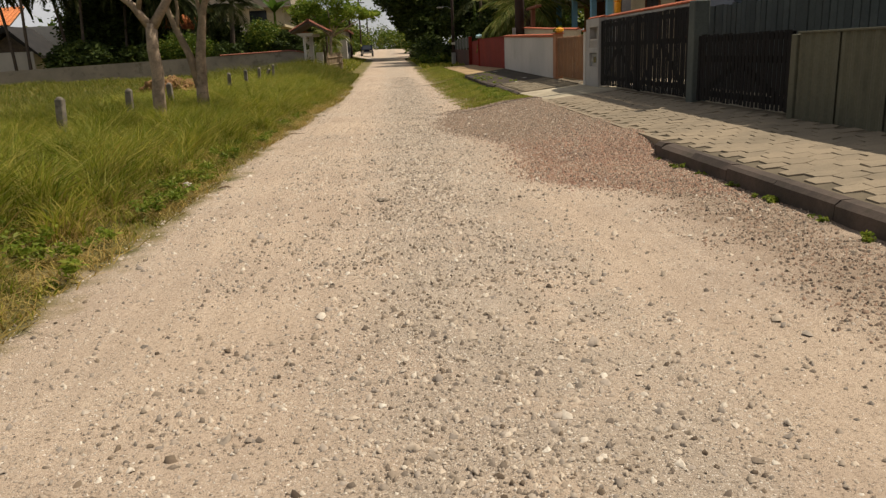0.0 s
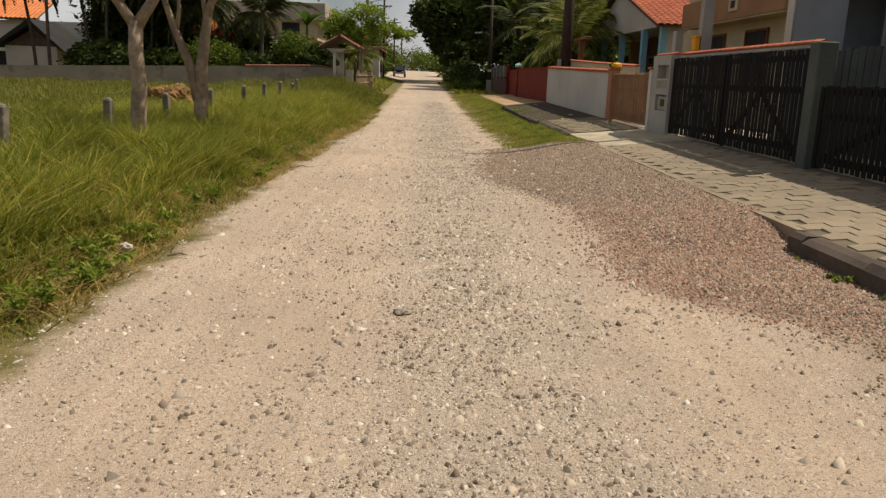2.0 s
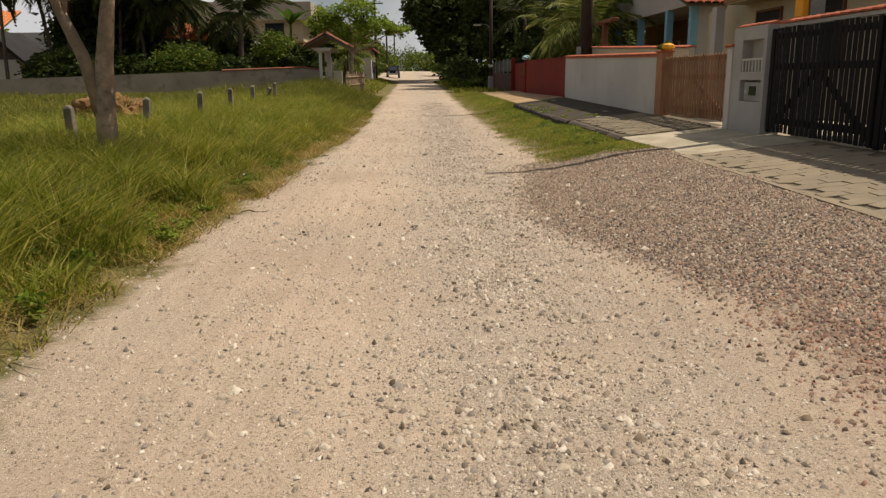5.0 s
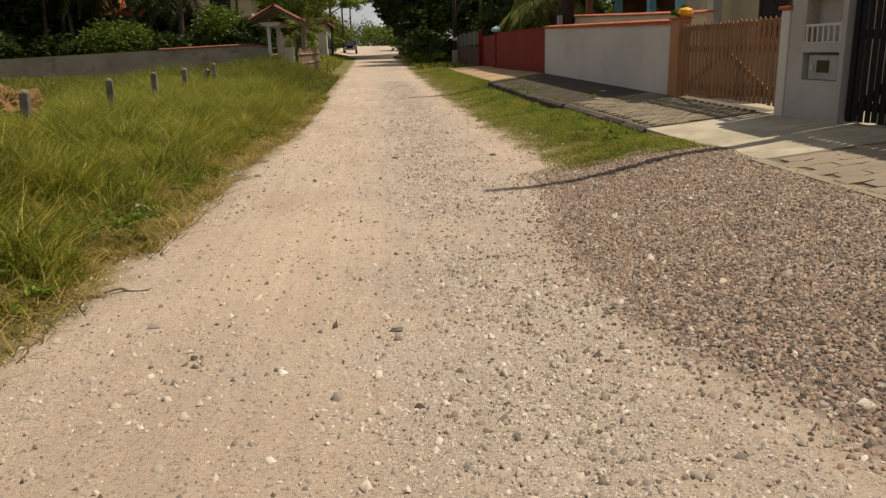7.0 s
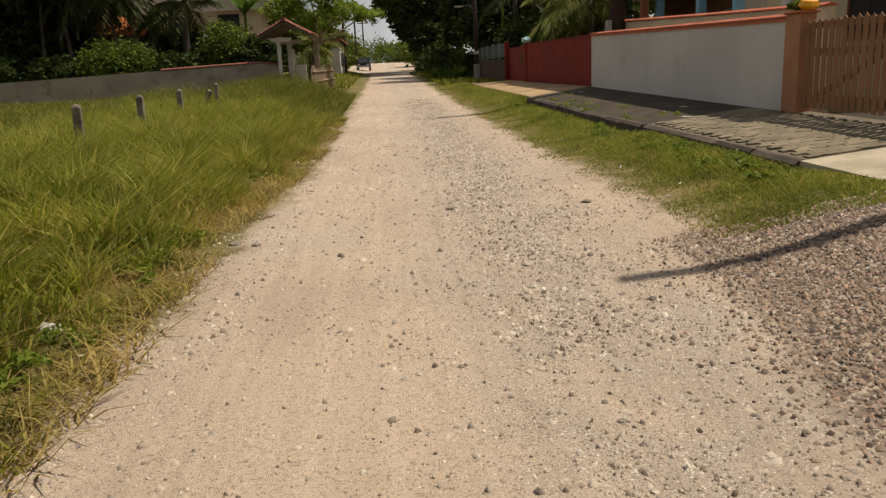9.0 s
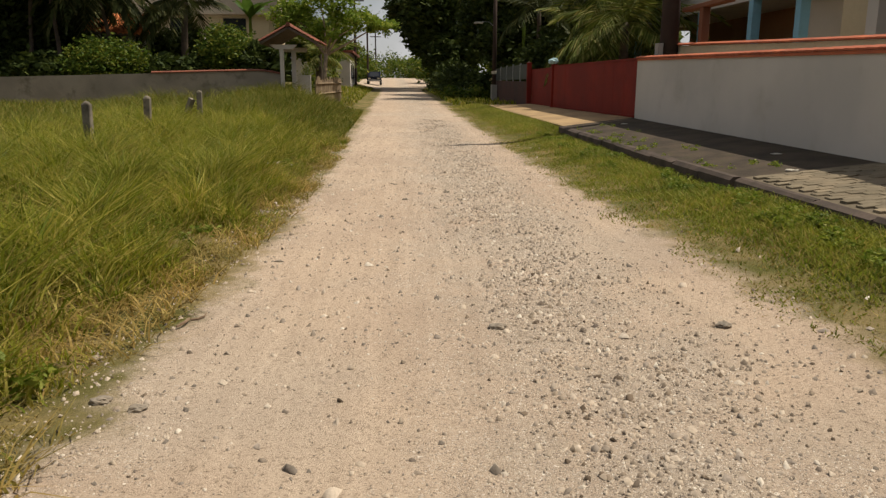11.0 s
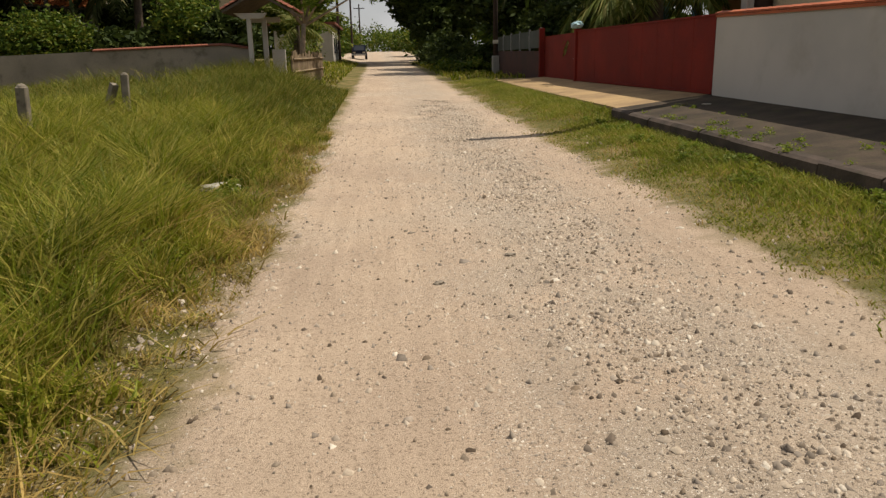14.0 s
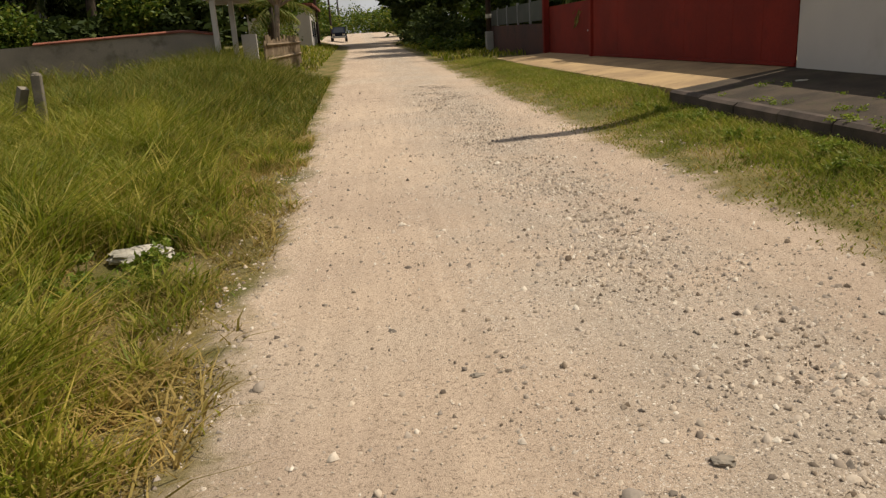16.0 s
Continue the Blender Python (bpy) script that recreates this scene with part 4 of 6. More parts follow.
part("band", pole([(5.25, 61.2, 2.1), (5.25, 61.2, 2.28)], [0.145, 0.145], 10), M_LITTER, tpz, "white painted band")
part("lamp_arm", pole([(5.22, 61.2, 4.75), (4.9, 61.15, 5.0), (4.5, 61.1, 5.02)], [0.03, 0.028, 0.025], 6), M_METAL, tpz)
part("lamp_head", boxed(4.02, 4.56, 61.0, 61.2, 4.9, 5.0, 0.03), M_LITTER, tpz, "pale lamp head")
part("foot", boxed(5.08, 5.42, 61.0, 61.4, 0.3, 1.5, 0.02), M_CONC, tpz)

# ---------------------------------------------------------------- houses on the right


def pan_roof(parent, corners, material, rows, cols, name="roof_tiles", lift=0.03):
    """A tiled slope between four corners (eave a, eave b, ridge b, ridge a): rounded columns stepped in courses."""
    a, b, c, d = [Vector(p) for p in corners]
    nrm = (b - a).cross(d - a).normalized()
    if nrm.z < 0:
        nrm = -nrm
    bm = bmesh.new()
    per = 4
    for r in range(rows):
        v0, v1 = r / rows, (r + 1) / rows
        strip = []
        for v, up in ((v0, 0.03), (v1, 0.012)):
            line = []
            for i in range(cols * per + 1):
                u = i / (cols * per)
                p = (a.lerp(b, u)).lerp(d.lerp(c, u), v)
                line.append(bm.verts.new(p + nrm * (lift + up + 0.075 * abs(math.sin(math.pi * i / per)))))
            strip.append(line)
        foot = [bm.verts.new(q.co - nrm * 0.05) for q in strip[0]]
        for i in range(cols * per):
            bm.faces.new((strip[0][i], strip[0][i + 1], strip[1][i + 1], strip[1][i]))
            bm.faces.new((foot[i], foot[i + 1], strip[0][i + 1], strip[0][i]))
    part(name, bm, material, parent)
    bm = bmesh.new()
    prism(bm, [a, b, c, d], [p - nrm * 0.08 for p in (a, b, c, d)])
    part("roof_deck", bm, M_DARKBARK, parent)


def opening(parent, name, x, y0, y1, z0, z1, frame_mat, pane=M_GLASS, bars=1):
    """A window or door in a wall facing the street: frame, panes, sill."""
    f = bmesh.new()
    for a in ((y0, y0 + 0.07, z0, z1), (y1 - 0.07, y1, z0, z1), (y0 + 0.07, y1 - 0.07, z0, z0 + 0.07), (y0 + 0.07, y1 - 0.07, z1 - 0.07, z1)):
        box(f, x - 0.03, x + 0.05, *a)
    fr = part(name, f, frame_mat, parent)
    st = (y1 - y0 - 0.14) / (bars + 1)
    for k in range(bars + 1):
        part("pane", boxed(x + 0.01, x + 0.025, y0 + 0.07 + st * k + 0.015, y0 + 0.07 + st * (k + 1) - 0.015, z0 + 0.07, z1 - 0.07), pane, fr)
    part("sill", boxed(x - 0.08, x - 0.031, y0 - 0.05, y1 + 0.05, z0 - 0.05, z0), frame_mat, fr)


# white bungalow with a porch under a gable
hs = thing("house", (15, 46, 0.6), "white bungalow with a red tiled gable and blue porch columns", "house")
ridge_z, ym, ya, yb2, GXX = 6.75, 46.5, 38.4, 54.6, 11.2
gable = lambda xx: [(xx, ya + 0.5, 4.22), (xx, yb2 - 0.5, 4.22), (xx, yb2 - 0.5, 4.4), (xx, ym, ridge_z - 0.12), (xx, ya + 0.5, 4.35)]
part("gable_wall", prism(bmesh.new(), gable(GXX), gable(GXX + 0.18)), M_WHITE, hs)
pan_roof(hs, [(10.85, ya, 4.2), (24, ya, 4.2), (24, ym, ridge_z), (10.85, ym, ridge_z)], M_TILE, 18, 40)
pan_roof(hs, [(10.85, yb2, 4.2), (24, yb2, 4.2), (24, ym, ridge_z), (10.85, ym, ridge_z)], M_TILE, 12, 20)
part("ridge_cap", pole([(10.8, ym, ridge_z + 0.06), (24, ym, ridge_z + 0.06)], [0.12, 0.12], 8), M_TILE, hs)
for yy in (39.0, 42.0, 46.25, 50.5, 53.9):
    part("porch_column", boxed(GXX, GXX + 0.3, yy - 0.15, yy + 0.15, 0.6, 4.219, 0.012), M_BLUE, hs)
part("back_wall", boxed(14.0, 14.2, ya + 0.4, yb2 - 0.4, 0.3, 4.3), M_BROWNWALL, hs)
# added wall closing the south end, so sunlight stays out of the porch
part("side_wall", boxed(GXX + 0.31, 14.0, ya + 0.5, ya + 0.66, 0.3, 4.2), M_WHITE, hs)
part("porch_ceiling", boxed(GXX + 0.19, 14.0, ya + 0.5, yb2 - 0.5, 4.26, 4.32), M_WHITE, hs)
part("porch_floor", boxed(11.0, 14.0, ya + 0.3, yb2 - 0.3, 0.2, 0.75), M_SLAB, hs)
for a0 in (40.2, 44.0, 48.0):
    opening(hs, "window", 13.95, a0, a0 + 1.7, 1.7, 3.2, M_WHITE, M_GLASS, 2)
    for k in range(11):
        part("shutter_slat", boxed(13.86, 13.90, a0 + 0.08, a0 + 1.62, 1.78 + k * 0.13, 1.83 + k * 0.13), M_OLDWALL, hs)
opening(hs, "door", 13.95, 51.2, 52.2, 0.76, 2.9, M_BROWNPOST, M_DARK, 0)

# cream house with a brown balcony
hy = thing("house", (14, 29.5, 0.5), "cream two-storey house with a brown balcony band", "house")
part("ground_wall", boxed(11.0, 17, 24.4, 36.4, 0.2, 3.68), M_CREAM, hy)
part("upper_wall", boxed(11.0, 17, 24.4, 34.8, 3.682, 7.2), M_CREAM, hy)
part("balcony", boxed(10.2, 10.996, 24.7, 33.2, 3.70, 4.58, 0.01), M_BROWNWALL, hy)
part("balcony_soffit", boxed(10.24, 10.99, 24.75, 33.1, 3.66, 3.698), M_CREAM, hy)
part("roof_slab", boxed(10.0, 17.4, 24.0, 35.2, 7.202, 7.4, 0.02), M_SLAB, hy)
for q0, q1 in ((27.2, 28.9), (30.6, 32.3)):
    opening(hy, "window", 10.96, q0, q1, 1.6, 3.4, M_BROWNPOST, M_DARK, 1)
for q0, q1 in ((26.4, 28.4), (29.9, 31.9)):
    opening(hy, "window", 10.96, q0, q1, 4.7, 6.6, M_BROWNPOST, M_GLASS, 1)
part("vent_frame", boxed(10.15, 10.199, 27.9, 28.6, 3.95, 4.35), M_CREAM, hy)
part("vent", boxed(10.13, 10.149, 28.1, 28.4, 4.05, 4.27), M_DARK, hy)
part("pillar", boxed(10.2, 10.5, 33.7, 34.1, 0.3, 3.659), M_WHITE, hy)

# blue-grey house nearest the start
hg = thing("house", (12, 14, 0.5), "blue-grey two-storey house with a dark doorway and metal awning", "house")
part("wall", boxed(8.6, 15, 4, 19.5, 0.2, 6.0), M_GREYWALL, hg)
part("corner_wall", boxed(7.9, 8.6, 17.3, 19.6, 0.2, 4.1), M_GREYWALL, hg)
part("corner_trim", boxed(7.86, 7.9, 19.3, 19.6, 0.2, 4.1), M_WHITE, hg)
part("corner_cap", boxed(7.8, 8.6, 17.2, 19.7, 4.102, 4.2), M_TILE, hg)
part("awning", prism(bmesh.new(), [(7.3, 13.2, 3.25), (8.6, 13.2, 3.75), (8.6, 17.25, 3.75), (7.3, 17.25, 3.25)], [(7.3, 13.2, 3.29), (8.6, 13.2, 3.79), (8.6, 17.25, 3.79), (7.3, 17.25, 3.29)]), M_METAL, hg, "grey metal awning")
part("roof_slab", boxed(8.2, 15.4, 3.5, 19.9, 6.002, 6.2), M_SLAB, hg)
opening(hg, "door", 8.56, 13.6, 15.0, 0.5, 3.0, M_GREYWALL, M_DARK, 0)
opening(hg, "window", 8.56, 8.2, 10.2, 1.5, 2.9, M_WHITE, M_GLASS, 1)
opening(hg, "window", 8.56, 5.0, 6.8, 1.5, 2.9, M_WHITE, M_GLASS, 1)
part("downpipe", pole([(8.5, 17.0, 0.4), (8.5, 17.0, 5.9)], [0.05, 0.05], 8), M_METAL, hg)
bf = thing("board_fence", (7.4, 13, 0.4), "grey-green upright board fence behind the low gate", "fence")
q = 6.0
while q < 17.6:
    part("board", boxed(7.4 + rg.uniform(0, 0.02), 7.44, q, q + 0.19, 0.25, 2.22 + rg.uniform(-0.03, 0.03)), M_BOARD, bf)
    q += 0.215
for z in (0.7, 1.8):
    part("rail", boxed(7.46, 7.52, 6.0, 17.6, z, z + 0.09), M_BOARD, bf)

# ---------------------------------------------------------------- left lot: fence posts, rubble, wall
for yy, z, tl, tw in ((9.3, 1.04, 2, 0), (12.7, 1.05, -3, 2), (16.0, 1.05, 4, 4), (19.1, 1.06, 0, -2), (22.2, 1.10, -3, 3), (25.9, 1.15, 3, 2), (29.0, 1.19, -2, 0), (31.8, 1.24, 3, 3), (35.7, 1.31, -3, 2)):
    b = float(ground_z(-5.3, yy))
    fp = thing("fence_post", (-5.3, yy, b), "short weathered concrete fence post standing in tall grass", "fence post", "fence posts of the lot")
    bm = bmesh.new()
    box(bm, -0.062, 0.062, -0.062, 0.062, -0.3, z - b - 0.05, 0.012)
    bmesh.ops.create_icosphere(bm, subdivisions=2, radius=0.066, matrix=Matrix.Translation((0, 0, z - b - 0.06)) @ Matrix.Diagonal((0.95, 0.95, 0.75, 1)))
    bmesh.ops.transform(bm, matrix=Matrix.Translation((-5.3, yy, b)) @ Euler((radians(tl), radians(tw), radians(rg.uniform(-12, 12)))).to_matrix().to_4x4(), verts=bm.verts)
    part("shaft", bm, M_POST, fp)
lp = thing("fence_post", (-5.55, 35.9, 0.4), "broken concrete post leaning on its neighbour", "fence post", "fence posts of the lot")
part("shaft", pole([(-5.8, 35.85, 0.3), (-5.45, 35.7, 1.1)], [0.085, 0.08], 4), M_POST, lp)
mound = thing("rubble_mound", (-7.2, 24.5, 0.3), "low mound of orange earth and rubble in the grass", "mound")
bm = bmesh.new()
bmesh.ops.create_icosphere(bm, subdivisions=5, radius=1)
for v in bm.verts:
    k = 1 + 0.25 * noise.noise(v.co * 3) + 0.14 * noise.noise(v.co * 9) + 0.10 * noise.noise(v.co * 21)
    v.co = Vector((v.co.x * 0.95 * k - 6.85, v.co.y * 1.0 * k + 24.5, v.co.z * 0.74 * k + 0.3))
part("earth", bm, M_RUBBLE, mound)
straw_n = 1100
sx, sy = -6.85 + rg.normal(size=straw_n) * 0.45, 24.5 + rg.normal(size=straw_n) * 0.45
sz = 0.3 + 0.73 * np.sqrt(np.clip(1 - ((sx + 6.85) / 0.95) ** 2 - ((sy - 24.5) / 1.0) ** 2, 0, 1))
sa, sl2 = rg.random(straw_n) * 6.283, 0.08 + 0.14 * rg.random(straw_n)
sp = np.stack([sx, sy, sz], -1)
sd = np.stack([np.cos(sa) * sl2, np.sin(sa) * sl2, (rg.random(straw_n) - 0.3) * 0.1], -1)
sw2 = np.stack([-np.sin(sa), np.cos(sa), 0 * sa], -1) * 0.012
sv = np.stack([sp - sw2, sp + sw2, sp + sd + sw2 * 0.5 + (0, 0, 0.03), sp + sd - sw2 * 0.5 + (0, 0, 0.03)], 1).reshape(-1, 3)
put("cut_grass", mesh_arrays("cut_grass", sv, [np.arange(straw_n * 4).reshape(-1, 4)], M_DRY), mound, "dry cut grass on the mound")

lwt = lambda xx: float(np.interp(xx, [-60, -24, -6.0, -5.2], [1.45, 1.50, 2.0, 1.86]))
lw = thing("wall_left", (-20, 48.8, 0.5), "old grey rendered boundary wall with a thin tile coping", "wall", kind="structure")
bm = bmesh.new()
xs = np.linspace(-60, -6.0, 55).tolist() + [-5.6, -5.2]
rows = [[bm.verts.new(p) for p in ((a, 48.7, 0.1), (a, 48.86, 0.1), (a, 48.86, lwt(a)), (a, 48.7, lwt(a)))] for a in xs]
for p, q2 in zip(rows, rows[1:]):
    for k in range(4):
        bm.faces.new((p[k], q2[k], q2[(k + 1) % 4], p[(k + 1) % 4]))
bm.faces.new(rows[0]), bm.faces.new(rows[-1][::-1])
bmesh.ops.recalc_face_normals(bm, faces=bm.faces)
part("wall", bm, M_OLDWALL, lw)
for k in range(16):
    a = -10.4 + k * 0.325
    b = a + 0.318
    bm = bmesh.new()
    f = lambda u: [(u, 48.64, lwt(u) + 0.003), (u, 48.92, lwt(u) + 0.003), (u, 48.92, lwt(u) + 0.04), (u, 48.78, lwt(u) + 0.085), (u, 48.64, lwt(u) + 0.04)]
    part("coping_tile", prism(bm, f(a), f(b)), M_OLDTILE, lw)

# gateway with a little tiled roof
gw = thing("gateway", (-4.9, 49.5, 0.85), "small gateway with white posts and a tiled gable roof", "gateway")
for a, b in ((-5.12, 48.6), (-4.72, 49.4), (-5.0, 51.2)):
    part("post", boxed(a - 0.075, a + 0.075, b - 0.075, b + 0.075, 0.5, 2.85, 0.01), M_WHITE, gw)
part("beam", prism(bmesh.new(), [(-5.35, 48.5, 2.851), (-4.65, 48.5, 2.851), (-4.5, 48.5, 3.03), (-5.6, 48.5, 3.03)], [(-5.35, 48.7, 2.851), (-4.65, 48.7, 2.851), (-4.5, 48.7, 3.03), (-5.6, 48.7, 3.03)]), M_WHITE, gw)
part("beam", boxed(-5.6, -4.4, 51.1, 51.3, 2.851, 3.03), M_WHITE, gw)
pan_roof(gw, [(-3.6, 48.0, 3.08), (-3.6, 51.6, 3.08), (-4.75, 51.6, 3.70), (-4.75, 48.0, 3.70)], M_OLDTILE, 7, 14)
pan_roof(gw, [(-5.9, 48.0, 3.08), (-5.9, 51.6, 3.08), (-4.75, 51.6, 3.70), (-4.75, 48.0, 3.70)], M_OLDTILE, 7, 14)
part("ridge_cap", pole([(-4.75, 47.95, 3.78), (-4.75, 51.65, 3.78)], [0.09, 0.09], 8), M_OLDTILE, gw)
sw = thing("wall_low_white", (-4.2, 50.5, 0.9), "low white wall beside the gateway", "wall", kind="structure")
part("wall", boxed(-4.55, -4.1, 49.6, 49.75, 0.5, 1.85), M_WHITE, sw)
pf = thing("picket_fence", (-3.9, 54, 0.8), "leaning old wooden picket fence along the verge", "fence")
for k in range(26):
    yy = 50.3 + k * 0.3
    h = 1.72 + rg.uniform(-0.12, 0.12)
    tl = rg.uniform(-0.08, 0.08)
    xx = -3.95 + 0.02 * k
    part("picket", pole([(xx, yy, 0.5), (xx, yy + tl, h)], [0.065, 0.05], 4), M_PICKET, pf)
for z in (1.05, 1.5):
    part("rail", pole([(-3.88, 50.2, z), (-3.38, 58.0, z + 0.06)], [0.035, 0.035], 6), M_PICKET, pf)

# ---------------------------------------------------------------- houses on the left
h1 = thing("house", (-33, 70, 0.5), "low white house with an orange tiled roof behind palms", "house")
part("wall", boxed(-44, -22.6, 66, 78, 0.3, 5.0), M_WHITE, h1)
pan_roof(h1, [(-45, 65.4, 5.1), (-30.5, 65.4, 5.1), (-32, 72, 7.0), (-45, 72, 7.0)], M_ORANGETILE, 12, 40)
for a in (-42, -36, -30):
    part("window", boxed(a, a + 1.6, 65.93, 65.98, 1.8, 3.1), M_GLASS, h1)
h2 = thing("shed", (-28.6, 61, 0.5), "white garden shed with a dark pitched roof", "shed")
part("wall", boxed(-30.4, -26.7, 60.2, 64, 0.3, 2.9), M_WHITE, h2)
roof = lambda q: [(-31.0, q, 2.95), (-28.3, q, 4.8), (-25.9, q, 2.6), (-25.9, q, 2.42), (-28.3, q, 4.35), (-31.0, q, 2.75)]
part("roof", prism(bmesh.new(), roof(59.6), roof(64.4)), M_DARK, h2)
part("gable", prism(bmesh.new(), [(-30.4, 60.25, 2.902), (-26.7, 60.25, 2.902), (-28.3, 60.25, 4.2)], [(-30.4, 60.4, 2.902), (-26.7, 60.4, 2.902), (-28.3, 60.4, 4.2)]), M_DARKBARK, h2)
part("door", boxed(-32.0, -30.45, 60.3, 60.4, 0.4, 2.5), M_DARK, h2)
h3 = thing("house", (-15, 66, 0.5), "large pale two-storey house with orange tiled lower roof", "house")
part("wall", boxed(-20, -12.2, 65, 78, 0.3, 4.4), M_WHITE, h3)
part("upper_wall", boxed(-20.5, -9.0, 70, 80, 4.4, 6.0), M_CREAM, h3)
part("parapet", boxed(-21.4, -8.2, 69.2, 81, 6.002, 7.4, 0.02), worn("tan_fibre_roof", (0.42, 0.36, 0.27), (0.36, 0.30, 0.23), (0.2, 0.17, 0.12), 0.8, 0.9, 20, 0.4), h3)
pan_roof(h3, [(-21, 61.5, 3.9), (-17.2, 61.5, 3.9), (-17.2, 65.5, 5.3), (-21, 65.5, 5.3)], M_ORANGETILE, 8, 18)
pan_roof(h3, [(-15.8, 56.2, 4.0), (-12.6, 56.2, 3.75), (-13.2, 57.6, 4.9), (-15.8, 57.6, 4.9)], M_ORANGETILE, 5, 12)
part("porch_wall", boxed(-15.6, -13.0, 57.0, 57.2, 0.4, 3.9), M_WHITE, h3)
pan_roof(h3, [(-15.4, 63.6, 2.9), (-12, 63.6, 2.9), (-12, 65, 3.5), (-15.4, 65, 3.5)], M_ORANGETILE, 4, 12)
for a in (-18.6, -14.4):
    part("window", boxed(a, a + 1.3, 64.93, 64.98, 2.0, 3.3), M_GLASS, h3)
for a in (-19.0, -15.5, -12.0):
    part("window", boxed(a, a + 1.5, 69.93, 69.98, 4.7, 5.8), M_GLASS, h3)
h4 = thing("house", (-7, 88, 1.0), "pale narrow house beside the far road", "house")
part("wall", boxed(-9, -4.4, 84, 96, 0.8, 4.2), M_WHITE, h4)
part("roof", boxed(-9.4, -4.1, 83.6, 96.4, 4.202, 4.4), M_OLDTILE, h4)
for a in (85.5, 88.5, 91.5):
    part("window", boxed(-4.39, -4.34, a, a + 1.3, 2.0, 3.2), M_GLASS, h4)

# street lamp and poles beyond
sl = thing("street_lamp", (-4.7, 70, 0.9), "tall dark pole with a curved arm street lamp", "street lamp")
part("pole", pole([(-4.7, 70, 0.5), (-4.7, 70, 5), (-4.7, 70, 10.5)], [0.15, 0.13, 0.10], 10), M_WOODPOLE, sl, smooth=True)
part("arm", pole([(-4.7, 70, 7.4), (-4.2, 70, 7.75), (-3.5, 70, 7.92)], [0.04, 0.035, 0.03], 6), M_METAL, sl)
part("lamp_head", boxed(-3.6, -3.1, 69.9, 70.1, 7.88, 8.0, 0.03), M_METAL, sl)
for xx, yy in ((-4.3, 92), (-4.0, 118), (-3.6, 146)):
    p2 = thing("utility_pole", (xx, yy, 1.2), "dark wooden utility pole beside the far road", "utility pole", "far poles")
    part("shaft", pole([(xx, yy, float(ground_z(xx, yy)) - 0.3), (xx, yy, 10.0)], [0.14, 0.10], 8), M_WOODPOLE, p2)
    part("cross_arm", boxed(xx - 0.9, xx + 0.9, yy - 0.05, yy + 0.05, 9.3, 9.42), M_WOODPOLE, p2)
for k, (a, b) in enumerate((((-4.7, 70, 9.9), (-4.3, 92, 9.5)), ((-5.2, 70, 9.6), (-5.1, 92, 9.4)), ((-4.7, 70, 9.9), (5.25, 61.2, 8.3)))):
    pts = [Vector(a).lerp(Vector(b), i / 12) - Vector((0, 0, 0.9 * (1 - (i / 6 - 1) ** 2))) for i in range(13)]
    cb = thing("overhead_cable", a, "thin black cable hung between utility poles", "cable", "overhead cables")
    part("wire", pole(pts, [0.012] * 13, 5), M_RUBBER, cb)

# dark pickup parked up the road
cz = float(ground_z(-3.0, 112))
car = thing("car", (-3.0, 112, cz), "dark blue pickup parked at the roadside", "car")
bm = bmesh.new()
prism(bm, [(-3.85, y0, cz + z) for y0, z in ((110.0, 0.45), (114.4, 0.45), (114.4, 1.0), (110.0, 0.95))], [(-2.15, y0, cz + z) for y0, z in ((110.0, 0.45), (114.4, 0.45), (114.4, 1.0), (110.0, 0.95))])
bmesh.ops.bevel(bm, geom=list(bm.edges), offset=0.08, segments=2, affect="EDGES")
part("body", bm, M_CARPAINT, car)
prof = ((111.0, 0.97), (113.3, 0.99), (112.9, 1.62), (111.6, 1.62))
part("cabin", prism(bmesh.new(), [(-3.74, y0, cz + z) for y0, z in prof], [(-2.26, y0, cz + z) for y0, z in prof]), M_CARPAINT, car)
part("windscreen", prism(bmesh.new(), [(-3.6, 111.03, cz + 1.03), (-2.4, 111.03, cz + 1.03), (-2.5, 111.53, cz + 1.56), (-3.5, 111.53, cz + 1.56)], [(-3.6, 111.05, cz + 1.03), (-2.4, 111.05, cz + 1.03), (-2.5, 111.55, cz + 1.56), (-3.5, 111.55, cz + 1.56)]), M_GLASS, car)
part("bumper", boxed(-3.8, -2.2, 109.9, 110.02, cz + 0.45, cz + 0.62, 0.02), M_METAL, car)
for a in (-3.7, -2.6):
    part("headlight", boxed(a, a + 0.3, 109.97, 110.03, cz + 0.7, cz + 0.86), M_LITTER, car)
for a in (-3.88, -2.34):
    for b in (110.8, 113.5):
        w = part("wheel", pole([(a, b, cz + 0.34), (a + 0.22, b, cz + 0.34)], [0.34, 0.34], 14), M_RUBBER, car)
        part("rim", pole([(a - 0.01, b, cz + 0.34), (a + 0.23, b, cz + 0.34)], [0.19, 0.19], 10), M_METAL, w)

# ---------------------------------------------------------------- trees


def branch_tree(name, base, label, trunk, limbs, blobs, leaves, size, bark, leaf, seed, cat="tree"):
    t = thing(name, base, label, cat)
    part("trunk", pole([p for p, r in trunk], [r for p, r in trunk], 10), bark, t, smooth=True)
    for limb in limbs:
        part("limb", pole([p for p, r in limb], [r for p, r in limb], 7), bark, t, smooth=True)
    put("crown", leaf_mesh("crown", blobs, leaves, size, leaf, seed), t)
    return t


